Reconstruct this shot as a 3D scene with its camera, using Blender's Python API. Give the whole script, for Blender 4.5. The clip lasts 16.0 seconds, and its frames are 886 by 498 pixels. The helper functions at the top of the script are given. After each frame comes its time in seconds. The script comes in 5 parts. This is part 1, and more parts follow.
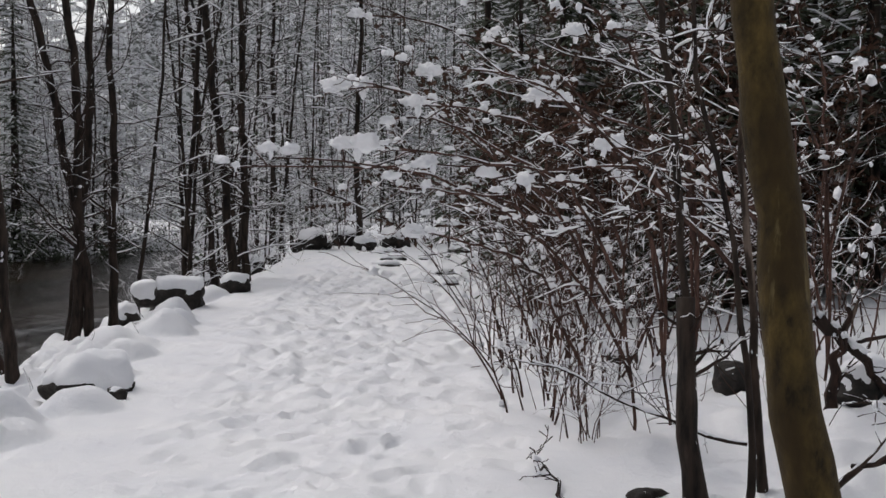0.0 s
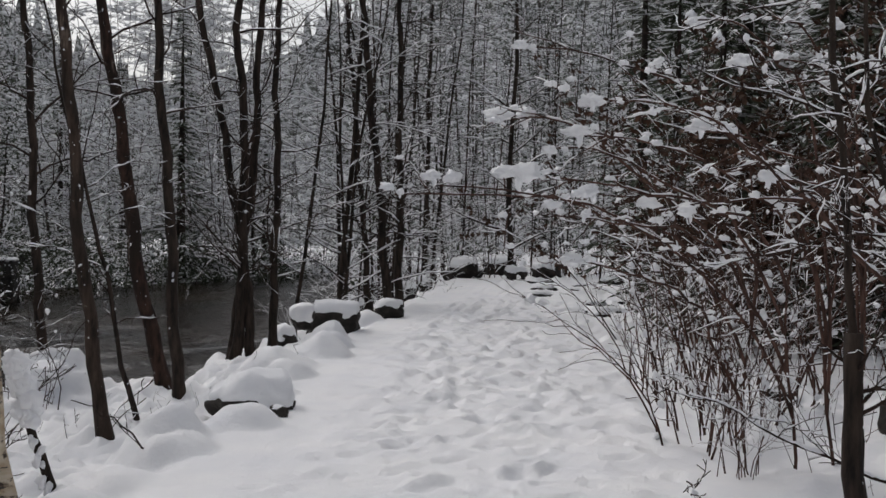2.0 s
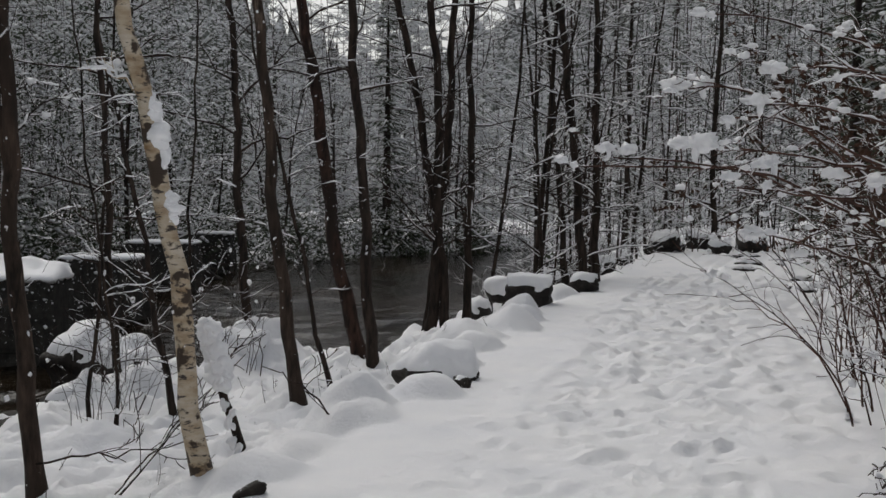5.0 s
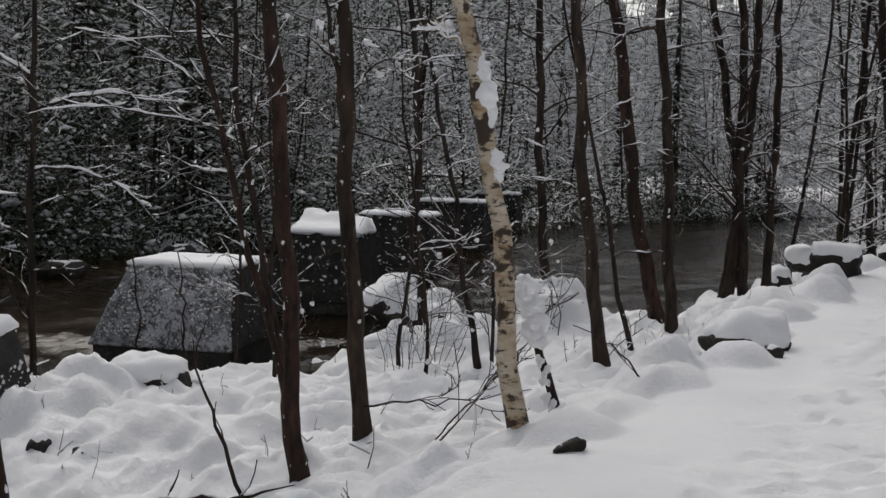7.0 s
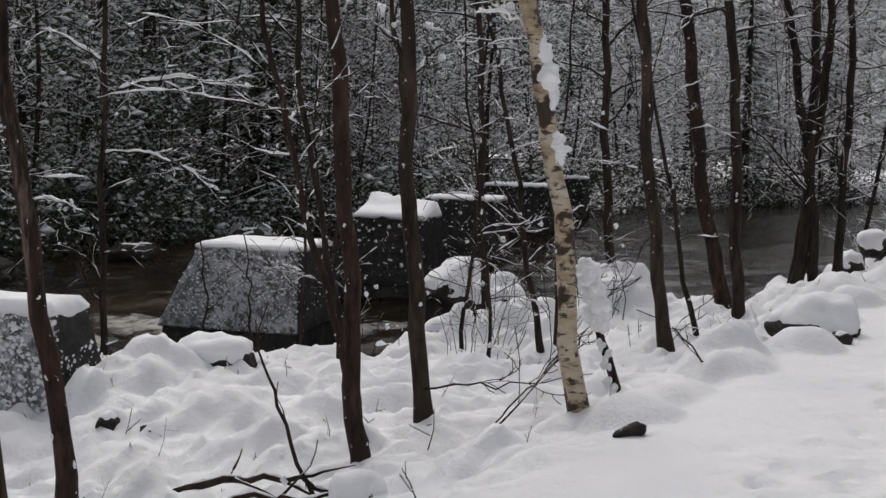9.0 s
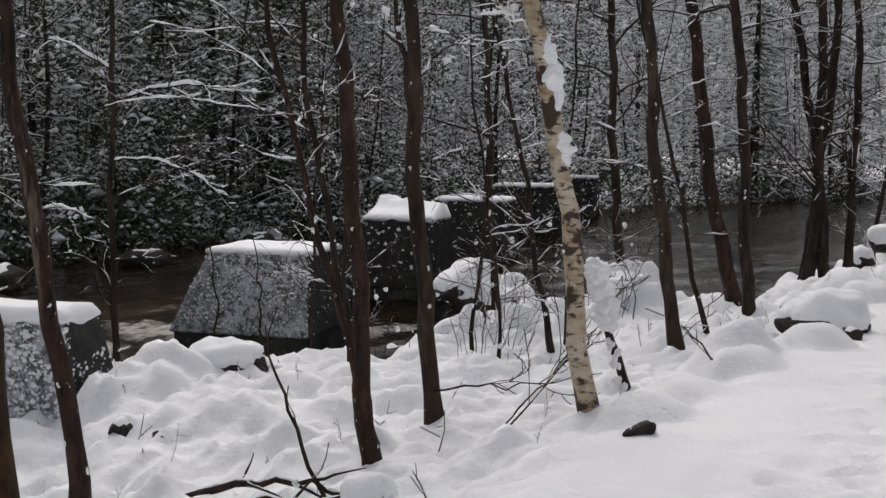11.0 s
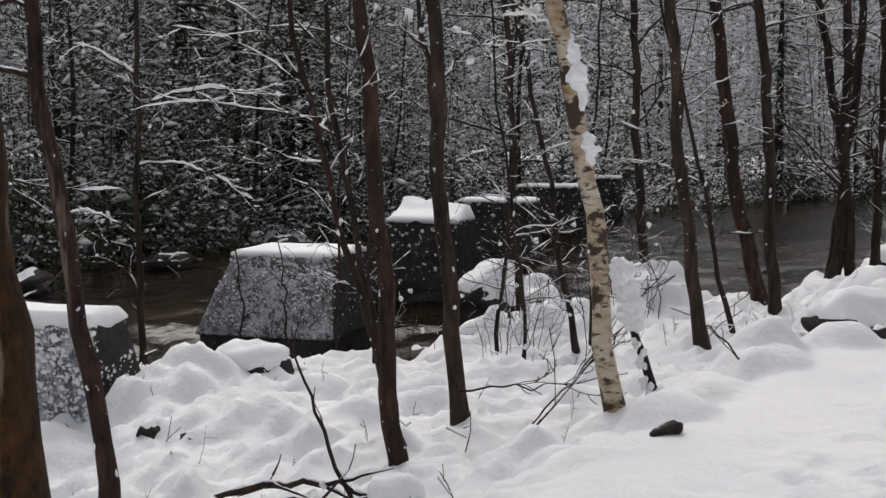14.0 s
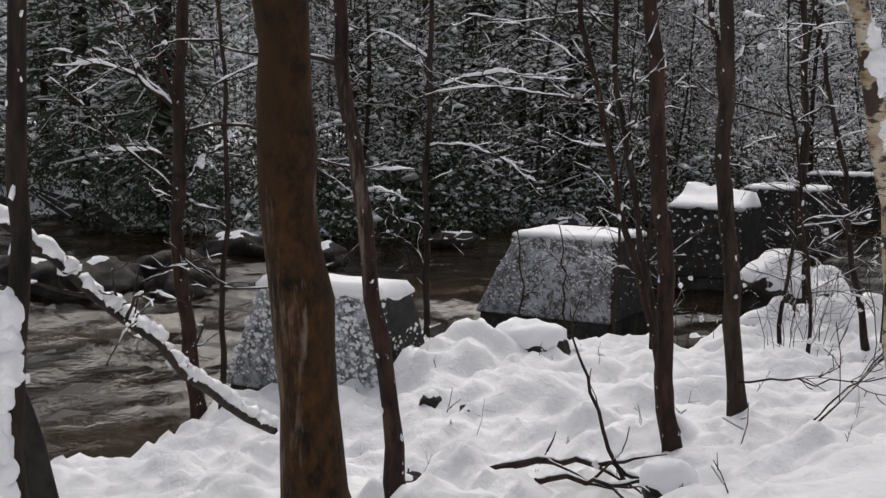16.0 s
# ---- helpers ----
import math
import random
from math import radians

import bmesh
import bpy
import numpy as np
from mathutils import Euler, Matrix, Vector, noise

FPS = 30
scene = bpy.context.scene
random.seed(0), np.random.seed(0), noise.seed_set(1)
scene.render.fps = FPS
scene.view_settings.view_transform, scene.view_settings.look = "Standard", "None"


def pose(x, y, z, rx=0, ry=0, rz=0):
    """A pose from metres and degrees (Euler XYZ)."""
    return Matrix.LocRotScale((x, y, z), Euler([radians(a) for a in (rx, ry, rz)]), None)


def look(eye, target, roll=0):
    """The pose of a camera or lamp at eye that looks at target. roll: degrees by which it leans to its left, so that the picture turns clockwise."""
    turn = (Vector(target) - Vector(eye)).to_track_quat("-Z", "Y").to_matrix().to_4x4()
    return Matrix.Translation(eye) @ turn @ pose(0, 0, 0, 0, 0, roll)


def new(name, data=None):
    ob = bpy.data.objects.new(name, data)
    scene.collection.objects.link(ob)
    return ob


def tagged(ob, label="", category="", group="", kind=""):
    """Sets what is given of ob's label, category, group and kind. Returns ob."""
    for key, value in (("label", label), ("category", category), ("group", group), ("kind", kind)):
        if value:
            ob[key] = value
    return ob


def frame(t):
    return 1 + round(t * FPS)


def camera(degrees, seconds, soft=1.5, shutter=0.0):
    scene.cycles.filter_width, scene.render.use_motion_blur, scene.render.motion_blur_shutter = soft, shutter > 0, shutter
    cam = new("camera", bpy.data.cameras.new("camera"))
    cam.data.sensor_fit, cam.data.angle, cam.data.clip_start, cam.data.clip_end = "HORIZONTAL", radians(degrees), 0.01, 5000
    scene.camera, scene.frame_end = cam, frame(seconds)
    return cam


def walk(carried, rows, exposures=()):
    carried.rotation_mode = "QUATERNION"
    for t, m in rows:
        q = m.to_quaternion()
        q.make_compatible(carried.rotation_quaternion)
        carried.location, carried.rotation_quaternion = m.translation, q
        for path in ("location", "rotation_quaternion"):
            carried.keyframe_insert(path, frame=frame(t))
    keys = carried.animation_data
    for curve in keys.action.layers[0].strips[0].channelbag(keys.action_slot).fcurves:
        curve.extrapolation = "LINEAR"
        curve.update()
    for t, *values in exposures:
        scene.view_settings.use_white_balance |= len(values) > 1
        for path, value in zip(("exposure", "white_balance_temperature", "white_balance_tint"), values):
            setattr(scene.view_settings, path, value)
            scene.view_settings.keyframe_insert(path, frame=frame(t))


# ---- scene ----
cam = camera(42.3, 16.0)
PATH = [
    (0, look((0.027, 0.168, 1.6), (0.018, 2.166, 1.509), -0.0)),
    (0.5, look((0.008, 0.155, 1.607), (-0.08, 2.152, 1.555), 0.2)),
    (1, look((-0.017, 0.131, 1.597), (-0.181, 2.124, 1.554), 0.4)),
    (1.5, look((-0.026, 0.089, 1.588), (-0.259, 2.075, 1.558), 0.7)),
    (2, look((-0.033, 0.075, 1.589), (-0.301, 2.057, 1.548), 1.0)),
    (2.5, look((-0.037, 0.08, 1.589), (-0.313, 2.06, 1.539), 1.1)),
    (3, look((-0.035, 0.085, 1.592), (-0.325, 2.063, 1.531), 1.0)),
    (5.5, look((0.195, 0.085, 1.587), (-0.575, 1.928, 1.48), 0.9)),
    (6, look((0.082, 0.015, 1.586), (-0.852, 1.779, 1.462), 1.3)),
    (6.5, look((-0.024, -0.002, 1.572), (-1.058, 1.703, 1.42), 1.5)),
    (7, look((-0.065, -0.023, 1.566), (-1.115, 1.671, 1.4), 1.5)),
    (7.5, look((-0.091, -0.044, 1.555), (-1.136, 1.649, 1.355), 1.3)),
    (8, look((-0.082, -0.025, 1.556), (-1.186, 1.63, 1.351), 1.4)),
    (8.5, look((-0.041, -0.019, 1.557), (-1.173, 1.619, 1.364), 1.6)),
    (9, look((-0.024, -0.004, 1.559), (-1.171, 1.623, 1.363), 1.4)),
    (11.5, look((0.005, -0.015, 1.565), (-1.161, 1.599, 1.374), 0.2)),
    (12, look((0.005, -0.019, 1.562), (-1.165, 1.592, 1.375), 0.0)),
    (12.5, look((0.001, -0.017, 1.559), (-1.169, 1.595, 1.373), 0.1)),
    (13, look((0.002, -0.022, 1.56), (-1.169, 1.587, 1.371), 0.1)),
    (13.5, look((0.002, -0.014, 1.559), (-1.17, 1.595, 1.369), -0.1)),
    (14, look((0.0, -0.023, 1.562), (-1.195, 1.569, 1.371), -0.1)),
    (14.5, look((-0.005, -0.051, 1.561), (-1.297, 1.464, 1.37), -0.1)),
    (15, look((0.03, -0.065, 1.561), (-1.377, 1.342, 1.361), 0.2)),
    (15.5, look((0.056, -0.088, 1.564), (-1.424, 1.239, 1.344), 0.6)),
    (16, look((0.076, -0.118, 1.578), (-1.466, 1.137, 1.355), 0.5)),
]
walk(cam, PATH, [(0, -0.02, 6520, 11.5), (1.5, -0.15, 6540, 11), (5.5, -0.29, 6640, 8.5), (7, -0.21, 6635, 9.5), (9, -0.03, 6630, 11), (12.5, 0.12, 6680, 11), (16, 0.18, 6690, 11.5)])

# ---- world and light ----
SUN_EL, SUN_AZ = radians(50), radians(-48)
world = bpy.data.worlds.new("world")
scene.world = world
world.use_nodes = True
wn, wl = world.node_tree.nodes, world.node_tree.links
sky = wn.new("ShaderNodeTexSky")
sky.sky_type, sky.sun_disc = "NISHITA", False
sky.sun_elevation, sky.sun_rotation = SUN_EL, SUN_AZ
sky.dust_density, sky.air_density = 4.0, 1.0
grey = wn.new("ShaderNodeHueSaturation")
grey.inputs["Saturation"].default_value = 0.28
wl.new(sky.outputs["Color"], grey.inputs["Color"])
wl.new(grey.outputs["Color"], wn["Background"].inputs["Color"])
wn["Background"].inputs["Strength"].default_value = 0.138
sun = new("sun", bpy.data.lights.new("sun", "SUN"))
sun.data.energy, sun.data.angle, sun.data.color = 0.5, radians(30), (1.0, 0.97, 0.93)
sun.matrix_world = look((30 * math.sin(SUN_AZ) * math.cos(SUN_EL), 30 * math.cos(SUN_AZ) * math.cos(SUN_EL), 30 * math.sin(SUN_EL)), (0, 0, 0))


# ---- materials ----
def shader(name, rough=0.8, metal=0.0, spec=0.3):
    m = bpy.data.materials.new(name)
    m.use_nodes = True
    b = m.node_tree.nodes["Principled BSDF"]
    b.inputs["Roughness"].default_value, b.inputs["Metallic"].default_value = rough, metal
    b.inputs["Specular IOR Level"].default_value = spec
    return m, m.node_tree.nodes, m.node_tree.links, b


def tex(nodes, links, scale, detail=6.0, rough=0.6, stretch=(1, 1, 1), seed=0.0):
    co, mp, nz = nodes.new("ShaderNodeTexCoord"), nodes.new("ShaderNodeMapping"), nodes.new("ShaderNodeTexNoise")
    mp.inputs["Scale"].default_value = stretch
    mp.inputs["Location"].default_value = (seed, seed * 1.7, seed * 0.6)
    nz.inputs["Scale"].default_value, nz.inputs["Detail"].default_value, nz.inputs["Roughness"].default_value = scale, detail, rough
    links.new(co.outputs["Object"], mp.inputs["Vector"])
    links.new(mp.outputs["Vector"], nz.inputs["Vector"])
    return nz.outputs["Fac"]


def ramp(nodes, links, fac, stops):
    r = nodes.new("ShaderNodeValToRGB")
    r.color_ramp.elements[0].position, r.color_ramp.elements[0].color = stops[0][0], (*stops[0][1], 1)
    r.color_ramp.elements[1].position, r.color_ramp.elements[1].color = stops[-1][0], (*stops[-1][1], 1)
    for at, col in stops[1:-1]:
        e = r.color_ramp.elements.new(at)
        e.color = (*col, 1)
    links.new(fac, r.inputs["Fac"])
    return r.outputs["Color"]


def mix(nodes, links, fac, a, b):
    m = nodes.new("ShaderNodeMix")
    m.data_type = "RGBA"
    links.new(fac, m.inputs["Factor"])
    for sock, v in ((m.inputs["A"], a), (m.inputs["B"], b)):
        if isinstance(v, tuple):
            sock.default_value = (*v, 1)
        else:
            links.new(v, sock)
    return m.outputs["Result"]


def bump(nodes, links, bsdf, fac, strength, dist):
    n = nodes.new("ShaderNodeBump")
    n.inputs["Strength"].default_value, n.inputs["Distance"].default_value = strength, dist
    links.new(fac, n.inputs["Height"])
    links.new(n.outputs["Normal"], bsdf.inputs["Normal"])


def snow_material():
    m, n, l, b = shader("snow", 0.65, 0, 0.25)
    big, fine = tex(n, l, 1.1, 4), tex(n, l, 38, 5)
    l.new(ramp(n, l, big, [(0.3, (0.80, 0.81, 0.84)), (0.7, (0.88, 0.88, 0.89))]), b.inputs["Base Color"])
    bump(n, l, b, fine, 0.45, 0.014)
    return m


def ground_material():
    """Snow that gives way to dark earth where the bank is too steep to hold it."""
    m, n, l, b = shader("snowy_ground", 0.65, 0, 0.25)
    big, fine, lump = tex(n, l, 1.1, 4), tex(n, l, 11, 8, 0.7), tex(n, l, 6, 5)
    white = ramp(n, l, big, [(0.3, (0.80, 0.81, 0.84)), (0.7, (0.88, 0.88, 0.89))])
    earth = ramp(n, l, tex(n, l, 9, 6), [(0.3, (0.012, 0.010, 0.008)), (0.7, (0.055, 0.045, 0.035))])
    geo, sep, add = n.new("ShaderNodeNewGeometry"), n.new("ShaderNodeSeparateXYZ"), n.new("ShaderNodeMath")
    l.new(geo.outputs["True Normal"], sep.inputs[0])
    add.operation = "MULTIPLY_ADD"
    l.new(lump, add.inputs[0])
    add.inputs[1].default_value = 0.45
    l.new(sep.outputs["Z"], add.inputs[2])
    l.new(mix(n, l, ramp(n, l, add.outputs[0], [(0.47, (0, 0, 0)), (0.55, (1, 1, 1))]), earth, white), b.inputs["Base Color"])
    bump(n, l, b, fine, 0.6, 0.045)
    return m


def bark(name, dark, light, flecks=0.0, moss=None, scale=14, pale=None, long=0.22):
    m, n, l, b = shader(name, 0.85, 0, 0.25)
    grain = tex(n, l, scale, 7, 0.65, (1, 1, long))
    col = ramp(n, l, grain, [(0.36, dark), (0.64, light)])
    wide = ramp(n, l, tex(n, l, 2.4, 3, 0.5, (1, 1, 0.4), 6), [(0.3, (0.45, 0.45, 0.45)), (0.7, (1, 1, 1))])
    mul = n.new("ShaderNodeMix")
    mul.data_type, mul.blend_type = "RGBA", "MULTIPLY"
    mul.inputs["Factor"].default_value = 1.0
    l.new(col, mul.inputs["A"])
    l.new(wide, mul.inputs["B"])
    col = mul.outputs["Result"]
    if moss:
        patch = ramp(n, l, tex(n, l, 3.2, 4, 0.6, (1, 1, 0.5), 3), [(0.45, (0, 0, 0)), (0.6, (1, 1, 1))])
        col = mix(n, l, patch, col, moss)
    if pale:
        p = ramp(n, l, tex(n, l, 7, 6, 0.65, (1, 1, 0.16), 11), [(0.60, (0, 0, 0)), (0.68, (0.8, 0.8, 0.8))])
        col = mix(n, l, p, col, pale)
    if flecks:
        f = ramp(n, l, tex(n, l, 26, 3, 0.5, (1, 1, 0.7), 8), [(0.70 - flecks, (0, 0, 0)), (0.73 - flecks, (1, 1, 1))])
        col = mix(n, l, f, col, (0.8, 0.81, 0.84))
    l.new(col, b.inputs["Base Color"])
    bump(n, l, b, grain, 0.7, 0.02)
    return m


def birch_material():
    m, n, l, b = shader("birch_bark", 0.6, 0, 0.3)
    base = ramp(n, l, tex(n, l, 5, 6, 0.6, (1, 1, 2.2)), [(0.3, (0.22, 0.135, 0.065)), (0.5, (0.43, 0.35, 0.25)), (0.75, (0.58, 0.53, 0.45))])
    lent = ramp(n, l, tex(n, l, 11, 5, 0.6, (1, 1, 3.2), 4), [(0.57, (0, 0, 0)), (0.63, (1, 1, 1))])
    col = mix(n, l, lent, base, (0.05, 0.04, 0.035))
    scar = ramp(n, l, tex(n, l, 5.0, 4, 0.55, (1, 1, 1.2), 9), [(0.55, (0, 0, 0)), (0.585, (1, 1, 1))])
    col = mix(n, l, scar, col, (0.045, 0.03, 0.02))
    l.new(col, b.inputs["Base Color"])
    bump(n, l, b, tex(n, l, 30, 5, 0.6, (1, 1, 4)), 0.5, 0.008)
    return m


def rock_material():
    m, n, l, b = shader("rock", 0.7, 0, 0.25)
    a = tex(n, l, 7, 8, 0.65)
    l.new(ramp(n, l, a, [(0.3, (0.006, 0.005, 0.0045)), (0.55, (0.025, 0.021, 0.018)), (0.8, (0.08, 0.07, 0.058))]), b.inputs["Base Color"])
    bump(n, l, b, a, 0.8, 0.04)
    return m


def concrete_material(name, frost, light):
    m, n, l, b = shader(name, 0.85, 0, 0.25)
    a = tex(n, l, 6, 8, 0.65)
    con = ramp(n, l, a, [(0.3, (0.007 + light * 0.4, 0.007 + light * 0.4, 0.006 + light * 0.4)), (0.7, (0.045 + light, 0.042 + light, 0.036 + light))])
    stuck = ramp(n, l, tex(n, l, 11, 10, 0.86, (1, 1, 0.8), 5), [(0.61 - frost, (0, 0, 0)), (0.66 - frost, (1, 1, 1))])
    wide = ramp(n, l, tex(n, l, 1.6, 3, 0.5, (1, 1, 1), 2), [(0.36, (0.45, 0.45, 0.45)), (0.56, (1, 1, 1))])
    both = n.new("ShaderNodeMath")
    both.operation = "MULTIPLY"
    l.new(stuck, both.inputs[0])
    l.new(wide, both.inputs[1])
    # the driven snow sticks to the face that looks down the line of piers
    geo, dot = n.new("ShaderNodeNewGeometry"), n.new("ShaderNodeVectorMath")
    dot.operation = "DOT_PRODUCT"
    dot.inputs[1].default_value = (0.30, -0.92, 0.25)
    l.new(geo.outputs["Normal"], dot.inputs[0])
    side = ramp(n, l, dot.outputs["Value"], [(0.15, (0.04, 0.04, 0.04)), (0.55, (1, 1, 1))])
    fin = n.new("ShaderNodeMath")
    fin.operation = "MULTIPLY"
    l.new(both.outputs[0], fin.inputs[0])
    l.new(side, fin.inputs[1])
    # faces turned away go near black: their shade is put into the concrete colour
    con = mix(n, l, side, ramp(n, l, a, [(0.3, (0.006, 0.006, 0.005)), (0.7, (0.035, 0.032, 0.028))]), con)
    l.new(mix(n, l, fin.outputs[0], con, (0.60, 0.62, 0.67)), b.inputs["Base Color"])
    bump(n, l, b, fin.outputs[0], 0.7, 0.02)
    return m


def water_material():
    m, n, l, b = shader("river_water", 0.08, 0, 0.10)
    fl = tex(n, l, 4.0, 8, 0.68, (1.0, 0.4, 1))
    body = ramp(n, l, tex(n, l, 0.35, 4, 0.5, (1, 0.5, 1), 2), [(0.38, (0.004, 0.003, 0.002)), (0.66, (0.026, 0.016, 0.007))])
    att = n.new("ShaderNodeAttribute")
    att.attribute_name = "pale_water"
    k = n.new("ShaderNodeMath")
    k.operation = "MULTIPLY_ADD"
    l.new(fl, k.inputs[0])
    k.inputs[1].default_value = 0.9
    l.new(att.outputs["Fac"], k.inputs[2])
    # real foam in the rapids; on calm water, sky glints painted in the same colour
    foam_glint = ramp(n, l, k.outputs[0], [(0.81, (0, 0, 0)), (0.92, (0.28, 0.28, 0.28)), (1.04, (0.9, 0.9, 0.9))])
    l.new(mix(n, l, foam_glint, body, (0.50, 0.45, 0.38)), b.inputs["Base Color"])
    rr = n.new("ShaderNodeMath")
    rr.operation = "MULTIPLY_ADD"
    l.new(foam_glint, rr.inputs[0])
    rr.inputs[1].default_value, rr.inputs[2].default_value = 0.5, 0.08
    l.new(rr.outputs[0], b.inputs["Roughness"])
    b.inputs["Specular Tint"].default_value = (0.50, 0.46, 0.39, 1)
    bump(n, l, b, tex(n, l, 4.0, 4, 0.6, (1, 0.55, 1), 1), 0.6, 0.06)
    return m


def leaf_material(name, a, c):
    m, n, l, b = shader(name, 0.7, 0, 0.25)
    l.new(ramp(n, l, tex(n, l, 9, 4), [(0.3, a), (0.7, c)]), b.inputs["Base Color"])
    return m


SNOW, GROUND = snow_material(), ground_material()
BARK_DARK = bark("bark_dark", (0.008, 0.0055, 0.0045), (0.058, 0.040, 0.030))
BARK_RED = bark("bark_red", (0.009, 0.005, 0.004), (0.078, 0.041, 0.029), 0.015, (0.020, 0.013, 0.010), 16, (0.17, 0.125, 0.10), 0.3)
BARK_MOSS = bark("bark_mossy", (0.007, 0.0032, 0.0012), (0.076, 0.033, 0.008), 0.0, (0.030, 0.015, 0.0035), 15, (0.17, 0.13, 0.095), 0.6)
BARK_OLIVE = bark("bark_olive", (0.018, 0.011, 0.003), (0.105, 0.070, 0.019), 0.0, (0.030, 0.018, 0.005), 12, (0.15, 0.115, 0.05), 0.5)
BARK_GREY = bark("bark_grey", (0.012, 0.008, 0.006), (0.095, 0.064, 0.047), 0.015, (0.024, 0.017, 0.013), 14, (0.19, 0.145, 0.115))
BIRCH = birch_material()
TWIG = bark("twig_dark", (0.014, 0.008, 0.006), (0.062, 0.038, 0.028))
TWIG_RED = bark("twig_red", (0.032, 0.016, 0.012), (0.150, 0.080, 0.060))
ROCK, WATER = rock_material(), water_material()
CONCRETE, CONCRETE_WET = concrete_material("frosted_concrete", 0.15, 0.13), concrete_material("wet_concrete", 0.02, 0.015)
NEEDLE = leaf_material("spruce_needles", (0.026, 0.034, 0.021), (0.078, 0.092, 0.058))
DEAD = leaf_material("withered_leaves", (0.020, 0.010, 0.006), (0.090, 0.042, 0.024))

# ---- shape helpers ----

def vnoise(x, y, seed=0):
    """Smooth value noise in -1..1 on arrays."""
    xi, yi = np.floor(x).astype(np.int64), np.floor(y).astype(np.int64)
    u, v = x - xi, y - yi
    u, v = u * u * (3 - 2 * u), v * v * (3 - 2 * v)

    def cell(a, b):
        h = (a * 374761393 + b * 668265263 + seed * 974634777) & 0xFFFFFFFF
        h = ((h ^ (h >> 13)) * 1274126177) & 0xFFFFFFFF
        return ((h ^ (h >> 16)) & 0xFFFF) / 32767.5 - 1
    return (cell(xi, yi) * (1 - u) + cell(xi + 1, yi) * u) * (1 - v) + (cell(xi, yi + 1) * (1 - u) + cell(xi + 1, yi + 1) * u) * v


def fbm(x, y, seed=0, octaves=4):
    out, amp = 0, 1.0
    for k in range(octaves):
        out = out + amp * vnoise(x * 2 ** k, y * 2 ** k, seed + k)
        amp *= 0.5
    return out


class Geo:
    """Collects tubes and lumps for one mesh."""

    def __init__(self):
        self.v, self.f = [], []

    def tube(self, pts, rad, n=5):
        base, m = len(self.v), len(pts)
        for i in range(m):
            t = (pts[min(i + 1, m - 1)] - pts[max(i - 1, 0)]).normalized()
            ref = Vector((0, 0, 1)) if abs(t.z) < 0.8 else Vector((1, 0, 0))
            a = t.cross(ref).normalized()
            b = a.cross(t)
            p, r = pts[i], rad[i]
            for k in range(n):
                w = 2 * math.pi * k / n
                self.v.append(p + a * (r * math.cos(w)) + b * (r * math.sin(w)))
        for i in range(m - 1):
            for k in range(n):
                q, s = base + i * n, (k + 1) % n
                self.f.append((q + k, q + s, q + n + s, q + n + k))
        if rad[-1] > 0.004:
            self.f.append(tuple(base + (m - 1) * n + k for k in range(n)))

    def lump(self, c, r, seed, rough=0.25, sub=2, flat=0.0, freq=1.3):
        """An uneven rounded lump with the half sizes r; flat lifts its underside."""
        base = len(self.v)
        vs, fs = SPHERES[sub]
        off = Vector((seed * 3.1, seed * 1.3, seed * 7.7))
        for p in vs:
            k = 1 + rough * noise.noise(p * freq + off) + rough * 0.4 * noise.noise(p * freq * 2.7 + off)
            z = p.z * (1 - flat) if p.z < 0 else p.z
            self.v.append(Vector((c[0] + p.x * r[0] * k, c[1] + p.y * r[1] * k, c[2] + z * r[2] * k)))
        self.f.extend(tuple(base + i for i in q) for q in fs)

    def mesh(self, name, material, smooth=True):
        me = bpy.data.meshes.new(name)
        me.from_pydata(self.v, [], self.f)
        me.materials.append(material)
        if smooth:
            me.polygons.foreach_set("use_smooth", [True] * len(me.polygons))
        me.update()
        return me


def sphere_data(sub):
    bm = bmesh.new()
    bmesh.ops.create_icosphere(bm, subdivisions=sub, radius=1)
    out = [v.co.copy() for v in bm.verts], [tuple(v.index for v in f.verts) for f in bm.faces]
    bm.free()
    return out


SPHERES = {k: sphere_data(k) for k in (1, 2, 3, 4)}


def piece(name, geo, material, parent, label=""):
    ob = new(name, geo.mesh(name, material))
    ob.parent = parent
    if label:
        ob["label"] = label
    return ob


def root(name, at, label, category, group=""):
    ob = new(name)
    ob.location = at
    ob.empty_display_size = 0.2
    return tagged(ob, label, category, group)


def smooth(t):
    t = np.clip(t, 0, 1)
    return t * t * (3 - 2 * t)


# ---- the lie of the land ----
WATER_Z = -1.2


def path_left(y):
    return np.interp(y, [0, 9, 15, 20, 32, 60], [-2.5, -2.75, -3.5, -3.6, -4.2, -5.5])


def lip(y):
    return np.interp(y, [-20, 2.6, 4.3, 5.4, 7, 8, 9, 10, 11, 12.6, 13.5, 14.5, 17, 30, 60, 76, 200], [-7.6, -7.9, -8.6, -8.5, -8.3, -8.0, -7.45, -7.1, -6.95, -6.35, -5.25, -5.1, -5.7, -6.3, -7.5, -9.4, -9.4])


def lip_z(y):
    return np.interp(y, [3, 4.5, 5.2, 6, 7, 8, 8.6, 10, 11.5, 12.5, 13.5, 15.5], [-0.98, -0.97, -0.74, -0.53, -0.53, -0.58, -0.66, -0.73, -0.52, -0.58, -0.60, -0.52])


def far_bank(y):
    return np.interp(y, [-20, 5, 11, 12.5, 15, 45, 62, 76, 200], [-44, -42, -36, -26, -22, -20, -14, -9.6, -9.6])


